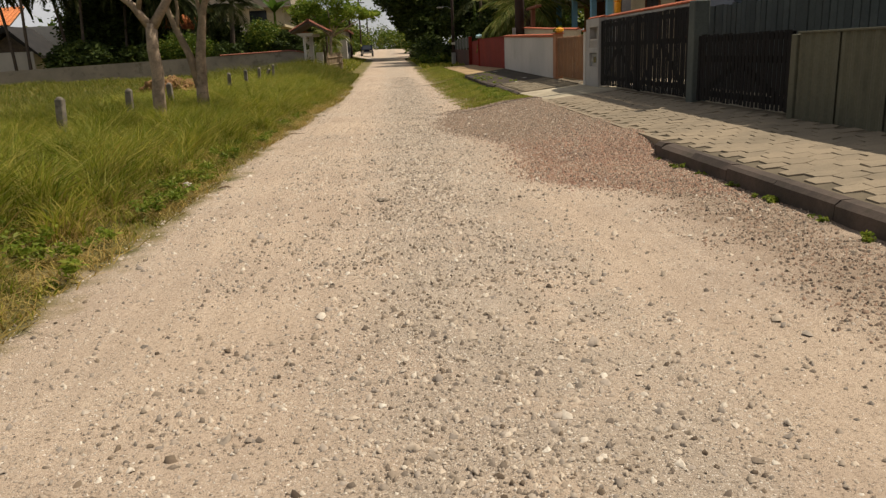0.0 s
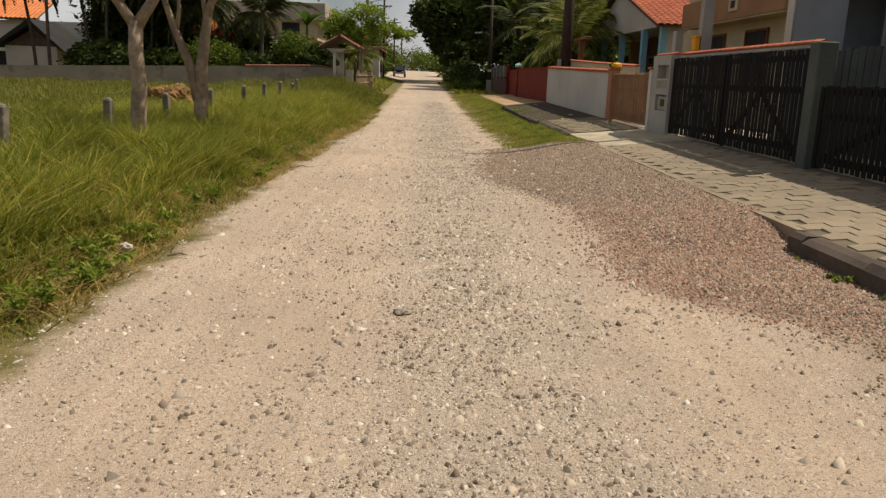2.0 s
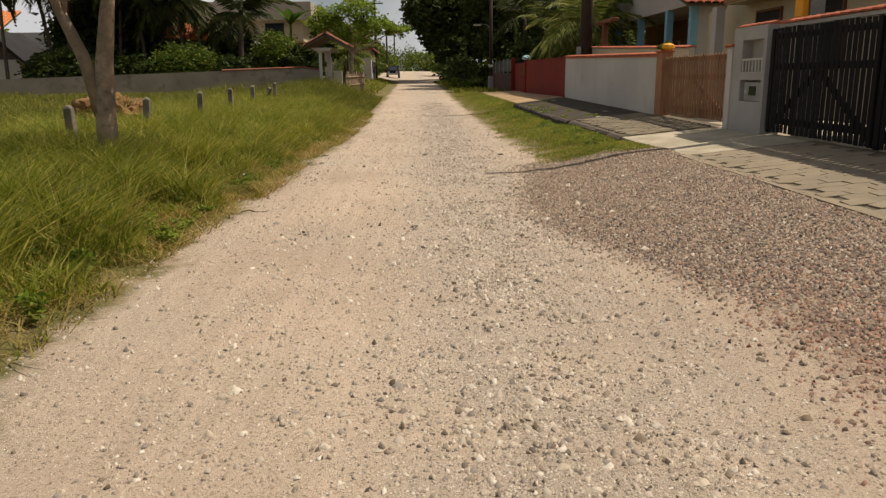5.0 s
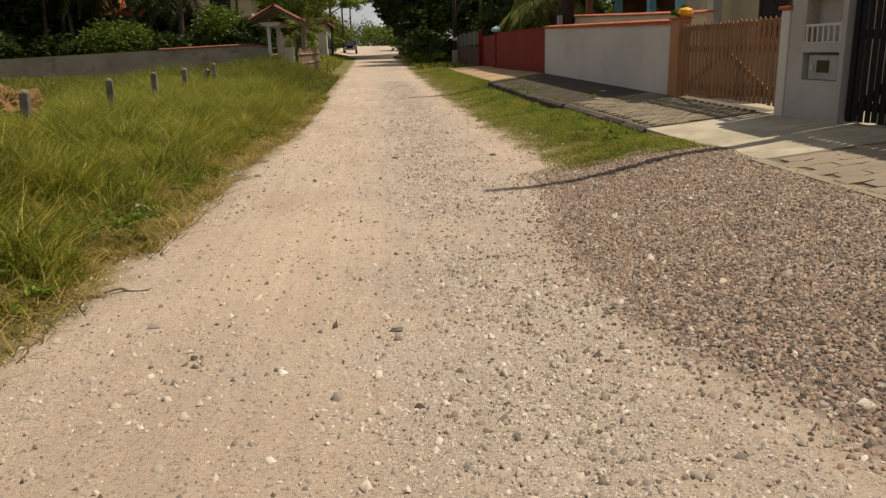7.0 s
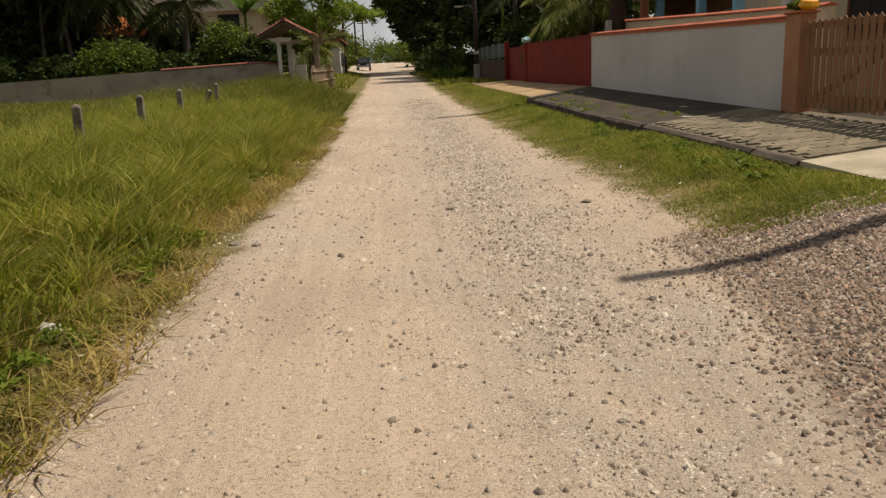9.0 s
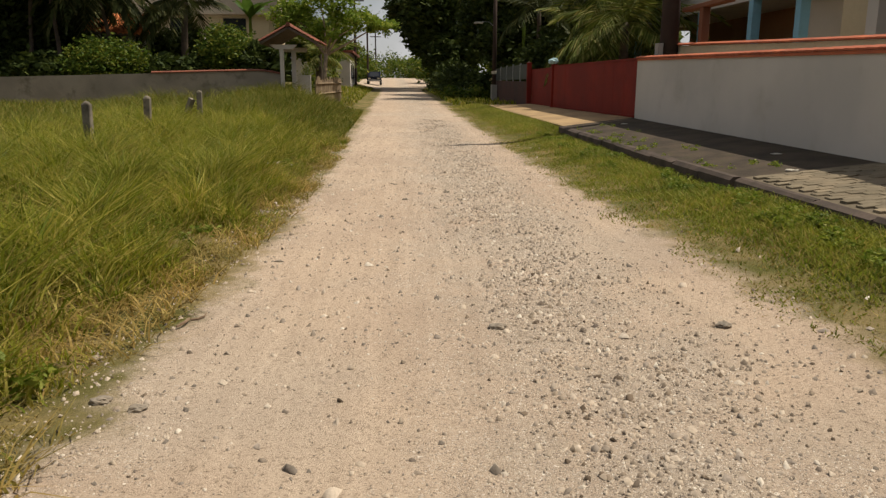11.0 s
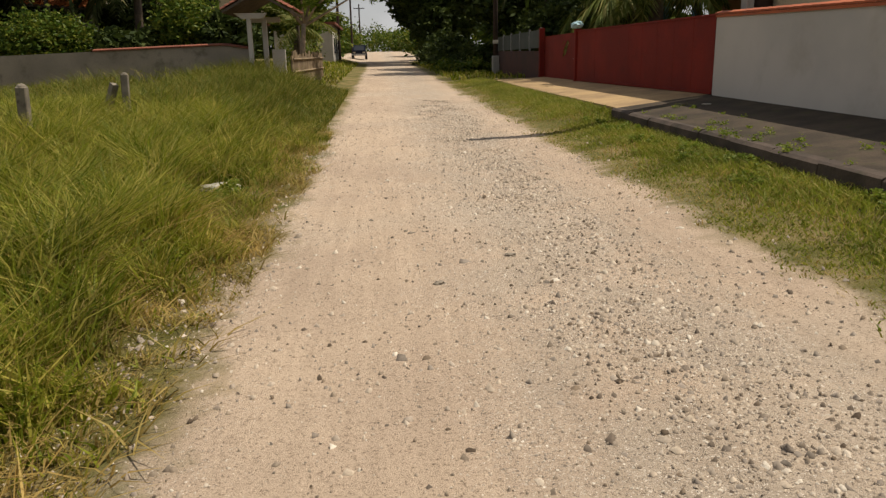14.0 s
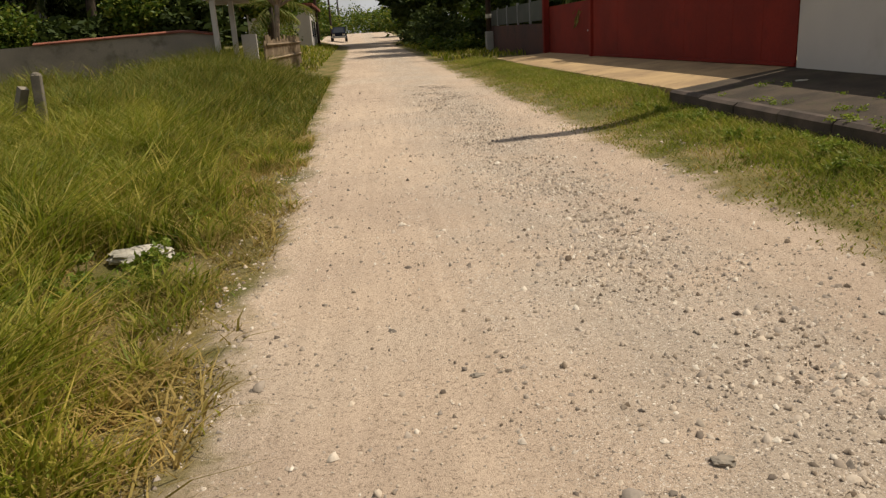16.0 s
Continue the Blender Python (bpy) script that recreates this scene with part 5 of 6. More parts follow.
def auto_limbs(top, tips, r):
    """Crooked limbs from a point to given tips."""
    out = []
    for q in tips:
        a, b = Vector(top), Vector(q)
        mid = a.lerp(b, 0.5) + Vector((rg.uniform(-0.2, 0.2), rg.uniform(-0.2, 0.2), rg.uniform(0, 0.25)))
        out.append([(a - Vector((0, 0, 0.1)), r), (mid, r * 0.6), (b, r * 0.22)])
    return out


def sweep(points, r0, r1):
    """A limb through the points, its radius falling evenly."""
    n = len(points) - 1
    return [(p, r0 + (r1 - r0) * i / n) for i, p in enumerate(points)]


az = float(ground_z(-4.3, 14.7))
limbs = [sweep([(-4.27, 14.7, 2.12), (-4.53, 14.68, 2.53), (-4.83, 14.65, 2.79), (-5.1, 14.6, 3.3), (-5.5, 14.5, 4.1)], 0.085, 0.02),
         sweep([(-4.24, 14.7, 2.12), (-4.02, 14.72, 2.45), (-3.86, 14.75, 2.68), (-3.63, 14.8, 2.9), (-3.3, 14.9, 3.6), (-3.0, 15.0, 4.4)], 0.095, 0.02),
         sweep([(-4.45, 14.69, 2.42), (-4.34, 14.6, 2.72), (-4.1, 14.5, 3.0), (-3.95, 14.3, 3.8)], 0.05, 0.012),
         sweep([(-4.36, 14.62, 2.70), (-4.7, 14.5, 3.0), (-5.1, 14.2, 3.35), (-5.7, 13.9, 3.8)], 0.03, 0.01),
         sweep([(-4.9, 14.64, 2.95), (-4.85, 14.8, 3.5), (-4.6, 15.2, 4.3)], 0.035, 0.01),
         sweep([(-3.6, 14.8, 2.95), (-3.9, 15.0, 3.5), (-4.0, 15.4, 4.2)], 0.035, 0.01)]
branch_tree("tree", (-4.3, 14.7, az), "slim pale-barked tree with forked bare limbs", sweep([(-4.30, 14.7, az - 0.2), (-4.29, 14.7, 0.9), (-4.25, 14.7, 1.3), (-4.28, 14.7, 1.75), (-4.25, 14.7, 2.2)], 0.125, 0.105), limbs,
            [(-5.4, 14.4, 4.2, 1.4, 1.0, 0.55), (-3.3, 15.0, 4.4, 1.4, 1.1, 0.5), (-4.4, 13.6, 4.5, 1.1, 0.9, 0.5), (-4.6, 15.3, 4.3, 1.0, 0.9, 0.4)], 8000, 0.052, M_BARK, M_BUSH, 31)
bz = float(ground_z(-4.2, 17.6))
limbs = [sweep([(-4.22, 17.6, 0.95), (-4.36, 17.58, 1.65), (-4.6, 17.55, 2.28), (-4.74, 17.5, 2.8), (-4.85, 17.45, 3.3), (-5.3, 17.3, 4.1)], 0.10, 0.02),
         sweep([(-4.56, 17.55, 2.2), (-4.5, 17.6, 2.6), (-4.55, 17.7, 3.1), (-4.4, 18.0, 3.9)], 0.05, 0.012),
         sweep([(-4.05, 17.6, 2.15), (-3.9, 17.6, 2.7), (-3.6, 17.6, 3.1), (-3.0, 17.5, 3.7)], 0.055, 0.012),
         sweep([(-4.0, 17.6, 2.3), (-4.1, 17.7, 2.9), (-4.05, 18.0, 3.8)], 0.06, 0.012),
         sweep([(-3.75, 17.6, 2.9), (-3.3, 17.8, 3.1), (-2.6, 18.2, 3.5)], 0.03, 0.01)]
branch_tree("tree", (-4.2, 17.6, bz), "pale tree with two crooked trunks from one foot", sweep([(-4.2, 17.6, bz - 0.2), (-4.18, 17.6, 0.9), (-4.13, 17.6, 1.6), (-4.04, 17.6, 2.16), (-3.96, 17.6, 2.6), (-3.8, 17.62, 3.05)], 0.15, 0.06), limbs,
            [(-4.9, 17.4, 3.8, 1.5, 1.1, 0.7), (-3.2, 17.6, 3.5, 1.5, 1.2, 0.55), (-2.6, 18.4, 3.7, 1.3, 1.0, 0.5), (-4.0, 18.1, 4.0, 1.2, 1.0, 0.5)], 11000, 0.052, M_BARK, M_BUSH, 32)

# light-green street tree by the gateway, reaching over the road
top = (-4.0, 56.2, 3.0)
tips = [(-5.6, 55.8, 4.6), (-2.6, 56.4, 4.3), (-4.2, 56.0, 5.6), (-1.2, 56.6, 4.5), (-3.2, 57.4, 5.2), (-6.3, 56.6, 5.2)]
branch_tree("tree", (-4.1, 56, 0.8), "light green street tree with a thin trunk", [((-4.15, 56.0, 0.5), 0.13), ((-4.1, 56.1, 1.8), 0.10), (top, 0.10)], auto_limbs(top, tips, 0.07),
            [(-5.6, 56, 5.0, 1.3, 1.2, 0.7), (-3.9, 56, 5.6, 1.4, 1.2, 0.7), (-2.5, 56.3, 4.7, 1.3, 1.1, 0.55), (-1.2, 56.6, 4.4, 0.9, 0.9, 0.4), (-4.3, 56, 3.9, 1.0, 0.9, 0.4)], 8000, 0.12, M_BARK, M_LEAF, 33)
branch_tree("tree", (-5.2, 63, 0.8), "leafy green tree behind the picket fence", [((-5.2, 63, 0.5), 0.14), ((-5.1, 63, 3), 0.09)], auto_limbs((-5.1, 63, 2.8), [(-6.3, 63, 4.4), (-4.3, 63.3, 4.6), (-5.0, 62.4, 5.2)], 0.06),
            [(-6.2, 63, 4.6, 1.5, 1.3, 0.9), (-4.4, 63, 4.4, 1.3, 1.2, 0.8), (-5.0, 62.6, 3.2, 1.2, 1.0, 0.7)], 8000, 0.16, M_DARKBARK, M_BUSH, 34)

# dark grove on the right
grove = [((6.8, 66, 0.6), 9.5, [(6.3, 66, 8.2, 2.6, 2.6, 2.2), (8.6, 67, 6.0, 3.0, 2.6, 2.4), (6.6, 65, 4.6, 1.9, 1.8, 1.6)]),
         ((7.4, 74, 0.8), 10.5, [(6.6, 74, 8.8, 3.0, 2.8, 2.1), (8.0, 75, 6.4, 3.2, 2.8, 2.8), (6.2, 74, 5.6, 1.9, 2.2, 1.6)]),
         ((5.0, 86, 0.9), 10, [(3.2, 86, 8.3, 3.0, 3.0, 2.1), (5.0, 86, 5.6, 2.8, 2.8, 2.6), (3.8, 84, 4.2, 1.2, 2.0, 1.6), (2.6, 87, 6.6, 2.0, 2.6, 1.6)]),
         ((4.6, 94, 1.0), 10, [(2.6, 94, 8.0, 3.0, 3.6, 1.9), (4.6, 95, 5.4, 2.6, 3.0, 2.4), (1.4, 90, 8.8, 2.4, 3.2, 1.3), (1.6, 98, 8.4, 2.4, 3.2, 1.4), (2.8, 97, 5.8, 1.8, 2.8, 1.4)]),
         ((9.8, 72, 0.8), 12, [(9.8, 72, 9.5, 3.6, 3.2, 2.8), (11.5, 73, 6.5, 3.4, 3.0, 3.0)]),
         ((13.5, 62, 0.8), 10, [(13.5, 62, 8.2, 3.6, 3.0, 2.6), (12.0, 60, 5.2, 2.8, 2.8, 2.4)])]
for k, (b, h, bl) in enumerate(grove):
    top = (b[0], b[1], h * 0.42)
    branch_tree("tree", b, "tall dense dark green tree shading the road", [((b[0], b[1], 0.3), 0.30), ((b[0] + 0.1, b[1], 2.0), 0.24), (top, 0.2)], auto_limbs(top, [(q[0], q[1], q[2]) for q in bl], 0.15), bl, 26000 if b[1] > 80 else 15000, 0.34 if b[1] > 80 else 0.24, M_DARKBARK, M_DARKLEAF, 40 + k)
hedge = thing("hedge", (5.5, 70, 0.8), "dark undergrowth at the foot of the trees", "bush")
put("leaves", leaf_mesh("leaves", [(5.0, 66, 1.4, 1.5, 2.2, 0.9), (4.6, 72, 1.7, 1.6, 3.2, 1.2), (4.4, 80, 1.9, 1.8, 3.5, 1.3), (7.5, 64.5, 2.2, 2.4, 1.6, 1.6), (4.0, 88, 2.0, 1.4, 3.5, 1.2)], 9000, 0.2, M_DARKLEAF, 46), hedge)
bank = thing("hedge", (4.4, 65, 0.7), "bright green grassy hedge at the edge of the shade", "bush")
put("leaves", leaf_mesh("leaves", [(4.6, 64.5, 0.95, 1.0, 1.6, 0.4), (3.6, 68, 0.95, 0.9, 2.4, 0.25)], 2600, 0.14, M_BUSH, 47), bank)
for k, (b, bl) in enumerate([((-7, 104, 1.4), [(-6.5, 104, 4.2, 2.6, 3, 2.2), (-5.2, 100, 2.4, 1.0, 2, 1.0)]), ((4.6, 104, 1.4), [(4.6, 104, 3.6, 2.0, 3, 1.8)]), ((5.2, 124, 1.7), [(5.0, 124, 3.8, 2.6, 4, 2.0)]), ((-6.5, 138, 1.9), [(-6.0, 138, 4.6, 3.0, 4, 2.4)]), ((3.2, 168, 2.2), [(3, 168, 4.6, 5, 3, 2.6)]), ((-4, 182, 2.2), [(-4, 182, 5.2, 7, 3, 3.2)])]):
    branch_tree("tree", b, "bushy tree in the distance beside the road", [((b[0], b[1], b[2] - 0.4), 0.18), ((b[0], b[1], bl[0][2]), 0.1)], [], bl, 3000, 0.3, M_DARKBARK, M_BUSH, 50 + k)


def frond_mesh(name, length, droop, leaflets, width, material, seed, hang=0.55):
    """One palm frond along +x: an arching rib with leaflets down both sides."""
    g = np.random.default_rng(seed)
    ts = np.linspace(0, 1, 14)
    rib = np.stack([length * (ts - 0.12 * ts ** 2), 0 * ts, length * (0.30 * ts - droop * ts ** 2.2)], -1)
    v, f4 = [], []
    for i, p in enumerate(rib):
        r = 0.03 * (1 - 0.85 * ts[i])
        v += [p + (0, -r, 0), p + (0, r, 0), p + (0, 0, -r * 1.4)]
    for i in range(13):
        a, b = i * 3, i * 3 + 3
        f4 += [(a, a + 1, b + 1, b), (a + 1, a + 2, b + 2, b + 1), (a + 2, a, b, b + 2)]
    for k in range(leaflets):
        t = 0.12 + 0.88 * (k + 0.5) / leaflets
        p = np.array([np.interp(t, ts, rib[:, c]) for c in range(3)])
        for s in (-1, 1):
            ln = length * 0.30 * math.sin(math.pi * min(1, 0.18 + t * 0.78)) * (0.8 + 0.4 * g.random())
            d = np.array([0.55 + 0.25 * t, s * (0.85 - 0.2 * t), -hang + g.normal() * 0.12])
            d /= np.linalg.norm(d)
            side = np.array([0.8, -s * 0.3, 0.3]) * width
            n0 = len(v)
            m = p + d * ln * 0.45
            e = p + d * ln + np.array([0, 0, -0.14 * ln])
            v += [p, m + side, e, m - side]
            f4.append((n0, n0 + 1, n0 + 2, n0 + 3))
    return mesh_arrays(name, np.array(v), [np.array(f4)], material)


def palm(base, h, label, length, count, material, seed, lean=(0.0, 0.0), r=0.14, bark=M_DARKBARK, droop=0.55, leaflets=26, width=0.022):
    g = np.random.default_rng(seed)
    b = Vector(base)
    t = thing("palm_tree", base, label, "palm tree")
    pts = [b + Vector((lean[0] * u * u, lean[1] * u * u, -0.3 + (h + 0.3) * u)) for u in np.linspace(0, 1, 9)]
    part("trunk", pole(pts, [r * (1.35 if i == 0 else 1.0 - 0.035 * i + 0.05 * (i % 2)) for i in range(9)], 9), bark, t, smooth=True)
    top = pts[-1] - b
    meshes = [frond_mesh("frond", length * (0.85 + 0.15 * i), droop * (0.8 + 0.25 * i), leaflets, width, material, seed * 7 + i) for i in range(3)]
    for i in range(count):
        ob = new("frond", meshes[i % 3])
        ob.parent = t
        up = g.uniform(-25, 62) if i > 2 else g.uniform(50, 75)
        ob.matrix_basis = Matrix.Translation(top) @ Matrix.Rotation(6.283 * i * 0.381 + g.uniform(-0.2, 0.2), 4, "Z") @ Matrix.Rotation(radians(-up + 12), 4, "Y")
    return t


palm((8.6, 47.2, 0.7), 3.2, "squat coconut palm with long fronds above the red gate", 3.5, 30, M_FROND, 61, r=0.22, width=0.038, leaflets=34)
palm((8.6, 52.2, 0.7), 3.2, "young palm with drooping fronds behind the gate", 3.1, 24, M_FROND, 62, r=0.16, width=0.04, leaflets=30)
palm((9.8, 53, 0.7), 5.2, "palm with dense dark fronds behind the wall", 3.4, 24, M_DARKFROND, 63, width=0.045)
palm((7.0, 57, 0.7), 4.6, "palm with arching fronds beside the wall", 3.0, 22, M_DARKFROND, 64, width=0.045)
palm((9.4, 50.0, 0.7), 4.6, "tall palm standing before the bungalow", 3.6, 24, M_FROND, 65, width=0.045)
shrub = thing("shrub", (8.0, 55.5, 0.7), "dense garden shrubs behind the railing wall", "bush")
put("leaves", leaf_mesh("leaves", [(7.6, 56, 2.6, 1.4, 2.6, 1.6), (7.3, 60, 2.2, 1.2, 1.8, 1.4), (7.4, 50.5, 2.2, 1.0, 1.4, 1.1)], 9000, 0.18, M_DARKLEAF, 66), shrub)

left_palms = [((-27.5, 53, 0.8), 6.8, 2.3), ((-25.2, 54, 0.8), 6.4, 2.4), ((-23.6, 52.5, 0.8), 7.4, 2.3), ((-22.0, 55, 0.8), 6.6, 2.3), ((-20.2, 53, 0.8), 7.2, 2.5), ((-18.4, 56, 0.8), 6.6, 2.6), ((-16.3, 54.5, 0.8), 6.4, 2.8), ((-14.0, 55, 0.8), 5.4, 3.0)]
for k, (b, h, ln) in enumerate(left_palms):
    palm(b, h, "slender dark palm behind the old boundary wall", ln * 1.1, 34, M_DARKFROND, 70 + k, (rg.uniform(-0.8, 0.8), 0), 0.11, droop=0.7, width=0.085, leaflets=26)
palm((-11.0, 56, 0.8), 4.6, "coconut palm with broad fronds behind the wall", 3.4, 26, M_DARKFROND, 81, (0.2, 0), 0.2, width=0.06, leaflets=28)
palm((-4.6, 59.5, 0.9), 2.2, "small palm with arching fronds by the fence", 2.3, 12, M_FROND, 82, r=0.12, width=0.03)
bushes = [([(-13.2, 52, 2.3, 1.9, 1.2, 1.05)], M_BUSH, "rounded bright green shrub above the wall", 6000), ([(-8.2, 53, 2.9, 1.3, 1.2, 1.2)], M_BUSH, "clipped olive green tree above the wall", 6000),
          ([(-20, 52, 1.9, 2.2, 1.2, 1.1), (-16.5, 52.5, 1.8, 1.6, 1.0, 1.0)], M_DARKLEAF, "dark hedge behind the boundary wall", 6500), ([(-10.4, 52.4, 1.9, 1.4, 1.0, 0.8), (-6.6, 52.5, 2.2, 1.0, 1.1, 1.0)], M_DARKLEAF, "dark shrubs beside the gateway", 5000),
          ([(-20, 58.5, 4.2, 3.2, 2.0, 3.4), (-15.5, 58.5, 3.0, 2.6, 1.5, 2.2), (-12, 58, 2.8, 1.6, 1.2, 1.4), (-17.3, 58.5, 4.8, 2.4, 1.4, 2.8)], M_DARKLEAF, "tall dark thicket among the palms", 36000), ([(-5.4, 68, 2.0, 1.0, 3.0, 1.2)], M_BUSH, "green roadside bush by the far fence", 1800),
          ([(-34, 56, 1.9, 4.0, 1.4, 1.0)], M_DARKLEAF, "low dark shrubs before the white house", 2600)]
for k, (bl, m, lab, n) in enumerate(bushes):
    t = thing("shrub", (bl[0][0], bl[0][1], 0.7), lab, "bush")
    put("leaves", leaf_mesh("leaves", bl, int(n * (2.6 if m is M_DARKLEAF else 1.5)), 0.19 if m is M_DARKLEAF else 0.105, m, 90 + k), t)
    part("stem", pole([(bl[0][0], bl[0][1], 0.4), (bl[0][0], bl[0][1], bl[0][2])], [0.07, 0.04], 6), M_DARKBARK, t)


def banana(base, h, seed):
    g = np.random.default_rng(seed)
    t = thing("banana_plant", base, "banana plant with broad upright leaves above the roofs", "plant")
    b = Vector(base)
    part("stem", pole([b - Vector((0, 0, 0.3)), b + Vector((0, 0, h))], [0.14, 0.08], 8), M_BUSH, t)
    for i in range(7):
        a, up, ln = 6.283 * i / 7 + g.uniform(-0.3, 0.3), g.uniform(35, 75), g.uniform(1.6, 2.2)
        bm = bmesh.new()
        prev = None
        for k in range(9):
            u = k / 8
            w = 0.30 * math.sin(math.pi * min(1, 0.1 + 0.9 * u)) + 0.015
            c = Vector((ln * u * (1 - 0.15 * u), 0, -0.5 * ln * 0.5 * u ** 2.4))
            row = [bm.verts.new(c + Vector((0, -w, 0.05))), bm.verts.new(c), bm.verts.new(c + Vector((0, w, 0.05)))]
            if prev:
                bm.faces.new((prev[0], prev[1], row[1], row[0]))
                bm.faces.new((prev[1], prev[2], row[2], row[1]))
            prev = row
        bmesh.ops.transform(bm, matrix=Matrix.Translation(b + Vector((0, 0, h))) @ Matrix.Rotation(a, 4, "Z") @ Matrix.Rotation(radians(-up), 4, "Y"), verts=bm.verts)
        part("leaf", bm, M_BANANA, t)


banana((-8.4, 60, 0.8), 4.2, 3)
banana((7.2, 62.8, 0.8), 5.2, 4)

# distant tree line closing the view
for k, (x0, x1, yy) in enumerate(((-120, -30, 130), (-30, -9, 118), (9, 40, 110), (40, 130, 120), (-60, 60, 240))):
    bl = [(x0 + (x1 - x0) * (i + 0.5) / 9, yy + rg.uniform(-4, 4), 4.2 + rg.uniform(-0.6, 1.6), (x1 - x0) / 13, 3, 3.6 + rg.uniform(0, 1.5)) for i in range(9)]
    tagged(new("far_woods", leaf_mesh("far_woods", bl, 7000, 0.75, M_DARKLEAF if k % 2 else M_BUSH, 110 + k)), "distant belt of leafy trees closing the view", "woods", kind="stuff")

# ---------------------------------------------------------------- small litter


M_ROCK = worn("grey_brown_stone", (0.30, 0.25, 0.19), (0.22, 0.19, 0.15), (0.12, 0.1, 0.08), 12, 0.95, 60, 0.4, 0.5)


def scrap(name, x, y, sx, sy, sz, material, label, cat, seed, lift=0.0):
    z = float(ground_z(x, y)) + lift
    t = thing(name, (x, y, z), label, cat)
    bm = bmesh.new()
    bmesh.ops.create_icosphere(bm, subdivisions=3, radius=1)
    for v in bm.verts:
        k = 1 + 0.4 * noise.noise(v.co * 1.7 + Vector((seed, 0, 0))) + 0.2 * noise.noise(v.co * 5)
        v.co = Vector((v.co.x * sx * k + x, v.co.y * sy * k + y, v.co.z * sz * k + z + sz * 0.4))
    part("lump", bm, material, t)


scrap("litter", -2.49, 9.32, 0.06, 0.04, 0.035, M_LITTER, "crumpled white litter in the grass edge", "litter", 1, 0.04)
scrap("litter", -2.55, 18.13, 0.07, 0.05, 0.05, M_LITTER, "crumpled white litter in the grass edge", "litter", 2, 0.05)
scrap("broken_slab", -2.62, 30.25, 0.25, 0.15, 0.05, M_LITTER, "pale broken slab lying in the verge grass", "slab", 3, 0.06)
for k, (x, y) in enumerate(((4.83, 34.5), (4.93, 27.5), (4.4, 26.1))):
    scrap("litter", x, y, 0.09, 0.05, 0.012, M_LITTER, "flat pale scrap of paper on the dark pavement", "litter", 30 + k, float(pave_z(x, y) - ground_z(x, y)))
for k, (x, y, s) in enumerate(((0.03, 21.32, 0.075), (1.42, 21.3, 0.07), (-0.45, 26.45, 0.06), (-1.55, 23.19, 0.05), (-0.17, 14.6, 0.05), (0.3, 16.6, 0.04), (-0.92, 7.6, 0.035), (0.12, 27.07, 0.06), (-1.95, 20.4, 0.07), (-1.75, 20.3, 0.06), (-0.1, 7.7, 0.08), (-0.57, 27.9, 0.05))):
    scrap("stone", x, y, s * 0.7, s * 0.5, s * 0.28, M_ROCK, "grey stone half sunk in the road", "stone", 10 + k)
for k, (x, y, a, ln) in enumerate(((-1.95, 9.25, 0.15, 0.32), (-1.9, 15.6, 0.2, 0.3), (-1.85, 21.6, 1.2, 0.3))):
    z = float(ground_z(x, y)) + 0.015
    t = thing("stick", (x, y, z), "dry brown twig lying on the road edge", "stick")
    pts = [(x + math.cos(a) * ln * (u - 0.5) + 0.02 * math.sin(u * 9), y + math.sin(a) * ln * (u - 0.5) + 0.03 * math.sin(u * 5), z + 0.012 * math.sin(u * 7)) for u in np.linspace(0, 1, 8)]
    part("twig", pole(pts, [0.007, 0.009, 0.009, 0.010, 0.008, 0.008, 0.006, 0.003], 6), M_STICK, t)

# ---------------------------------------------------------------- pavers, one by one


M_SETT = worn("rough_sett_stone", (0.27, 0.215, 0.14), (0.20, 0.165, 0.11), (0.10, 0.085, 0.05), 2.0, 0.95, 60, 0.5, 0.5, objects=0.5)


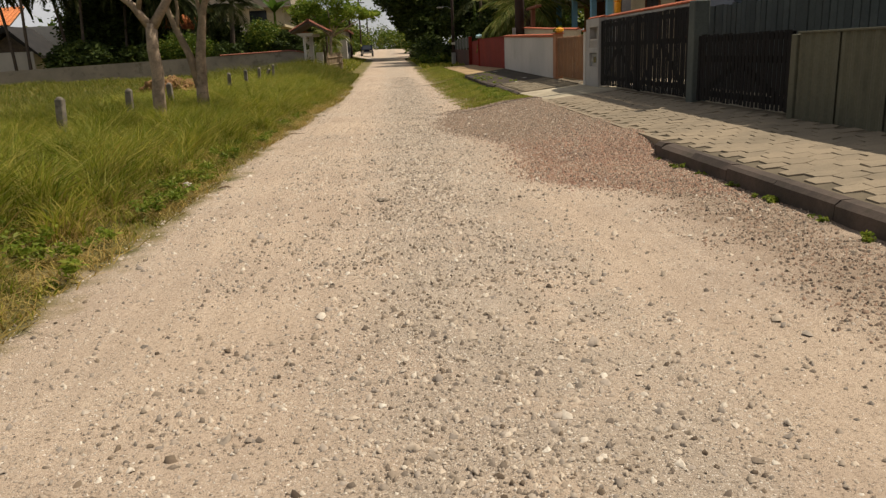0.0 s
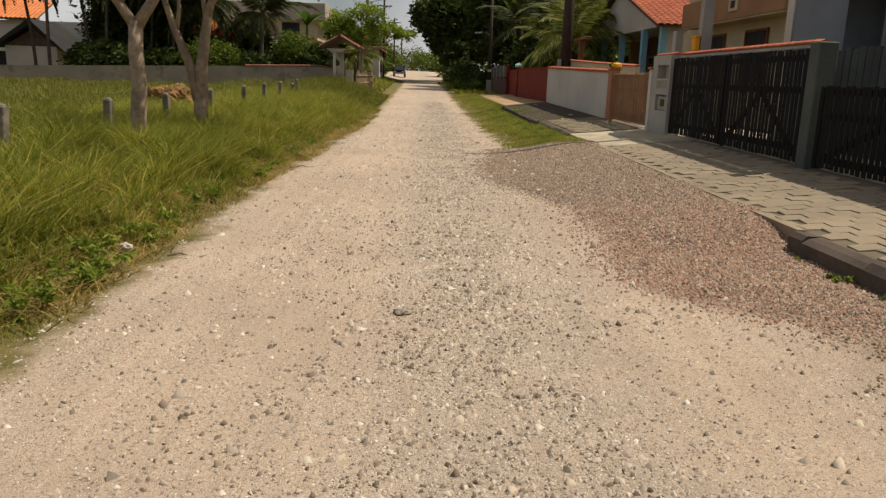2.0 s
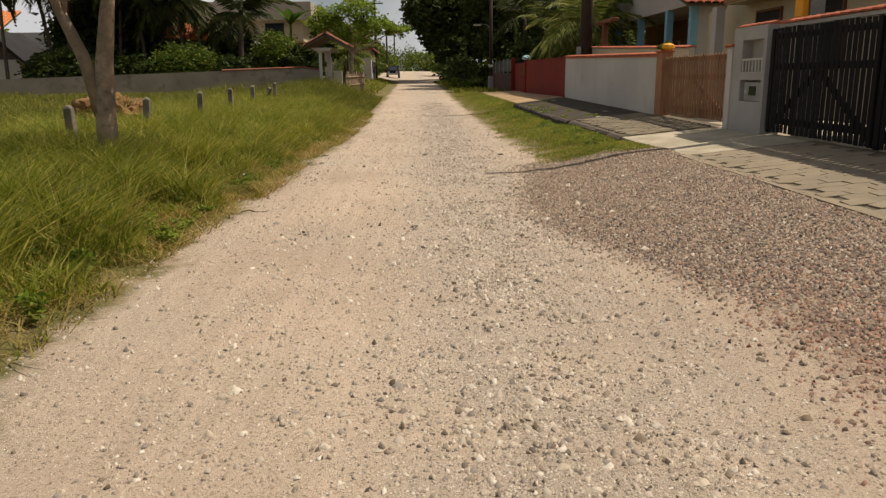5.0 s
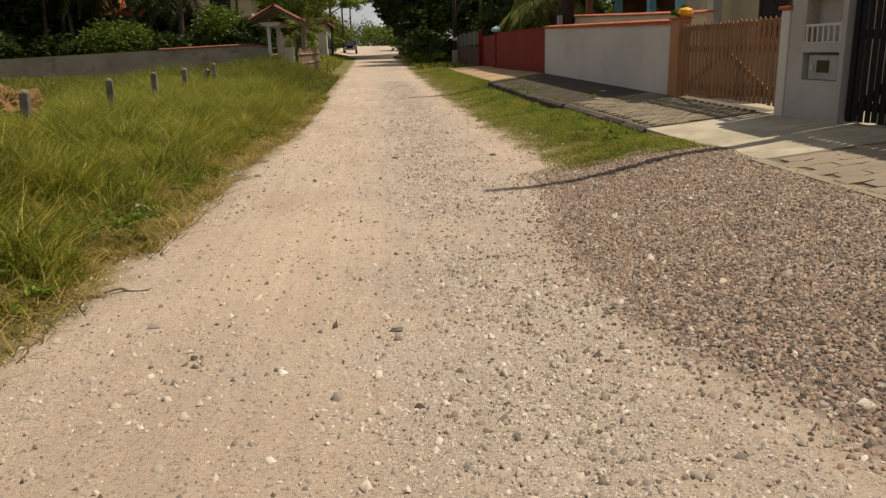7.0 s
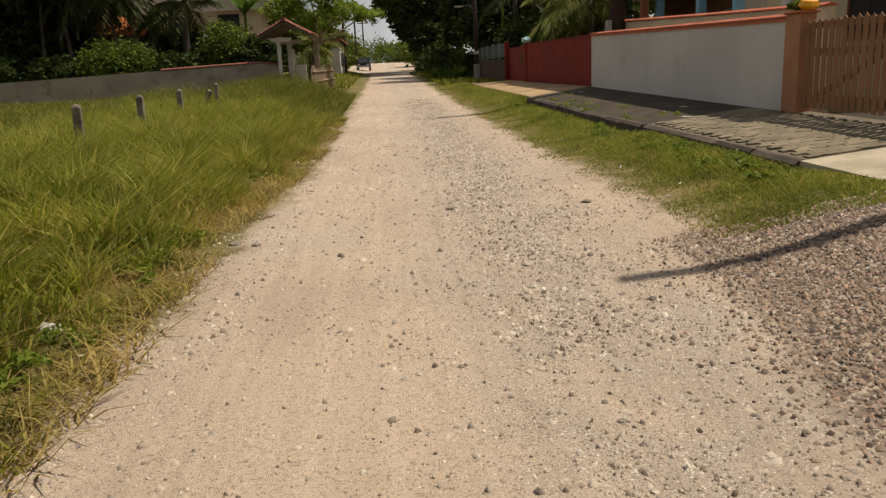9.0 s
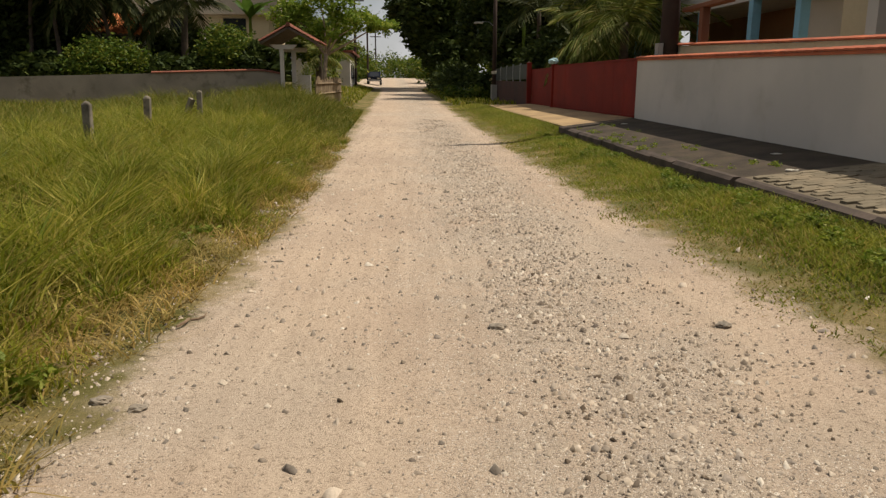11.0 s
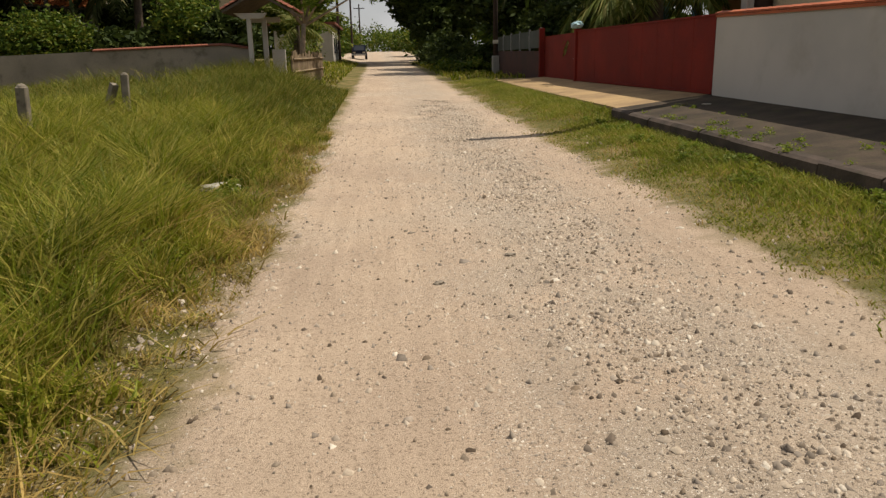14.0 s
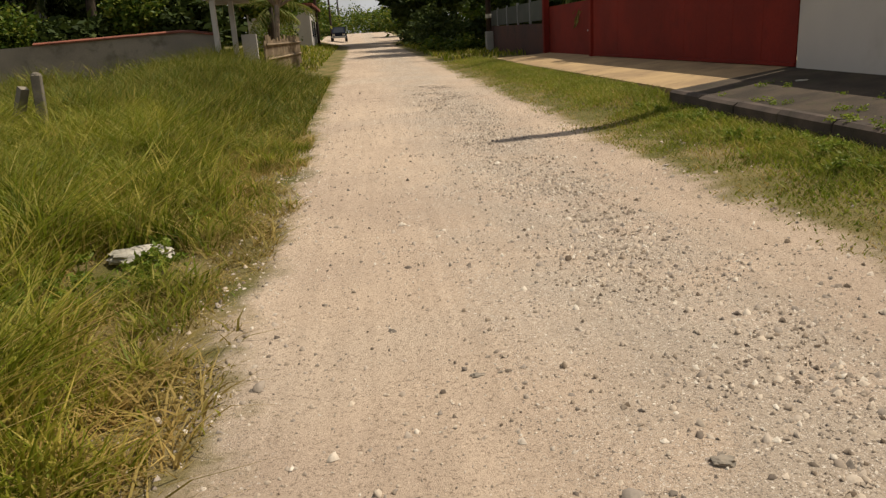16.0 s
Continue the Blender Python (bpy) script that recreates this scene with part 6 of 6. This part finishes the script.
def paver_mesh(w, d, h, seed, material):
    """A worn stone with a wavy hexagonal outline."""
    g = np.random.default_rng(seed)
    bm = bmesh.new()
    pts = [(-0.5, -0.36), (0.0, -0.5), (0.5, -0.36), (0.5, 0.36), (0.0, 0.5), (-0.5, 0.36)]
    low = [bm.verts.new((p[0] * w, p[1] * d, -0.03)) for p in pts]
    mid = [bm.verts.new((p[0] * w + g.normal() * 0.004, p[1] * d + g.normal() * 0.004, h * 0.6)) for p in pts]
    top = [bm.verts.new((p[0] * w * 0.972, p[1] * d * 0.972, h + g.normal() * 0.002)) for p in pts]
    for a, b in ((low, mid), (mid, top)):
        for i in range(6):
            bm.faces.new((a[i], a[(i + 1) % 6], b[(i + 1) % 6], b[i]))
    bm.faces.new(top)
    me = bpy.data.meshes.new("paver")
    bm.to_mesh(me)
    bm.free()
    me.materials.append(material)
    return me


def lay(parent, y0, y1, x0, x1, w, d, h, seed, singles, material=M_PAVER):
    g = np.random.default_rng(seed)
    kinds = [paver_mesh(w * 0.985, d * 0.985, h, seed + i, material) for i in range(6)]
    rest = bmesh.new()
    row, y = 0, y0
    while y < y1:
        x = x0 + w / 2 + (w / 2 if row % 2 else 0)
        while x < x1 - w * 0.4:
            m = Matrix.Translation((x, y, float(pave_z(x, y)) + 0.002 + g.normal() * 0.003)) @ Euler((g.normal() * 0.015 + 0.01, -0.105 + g.normal() * 0.01, g.normal() * 0.03)).to_matrix().to_4x4()
            me = kinds[g.integers(6)]
            if singles(y):
                ob = new("paver", me)
                ob.parent = parent
                ob.matrix_basis = m
            else:
                n0 = len(rest.verts)
                rest.from_mesh(me)
                rest.verts.ensure_lookup_table()
                bmesh.ops.transform(rest, matrix=m, verts=rest.verts[n0:])
            x += w
        y += d * 0.86
        row += 1
    if len(rest.verts):
        tagged(part("paver_field", rest, material, parent), kind="stuff")
    else:
        rest.free()


lay(pavement_paved, -2.0, 18.1, 3.72, 5.44, 0.265, 0.26, 0.012, 200, lambda v: 5.0 < v < 14.5)
lay(pavement_setts, 21.4, 25.9, 3.78, 5.42, 0.19, 0.15, 0.018, 300, lambda v: 21.4 < v < 25.9, M_SETT)
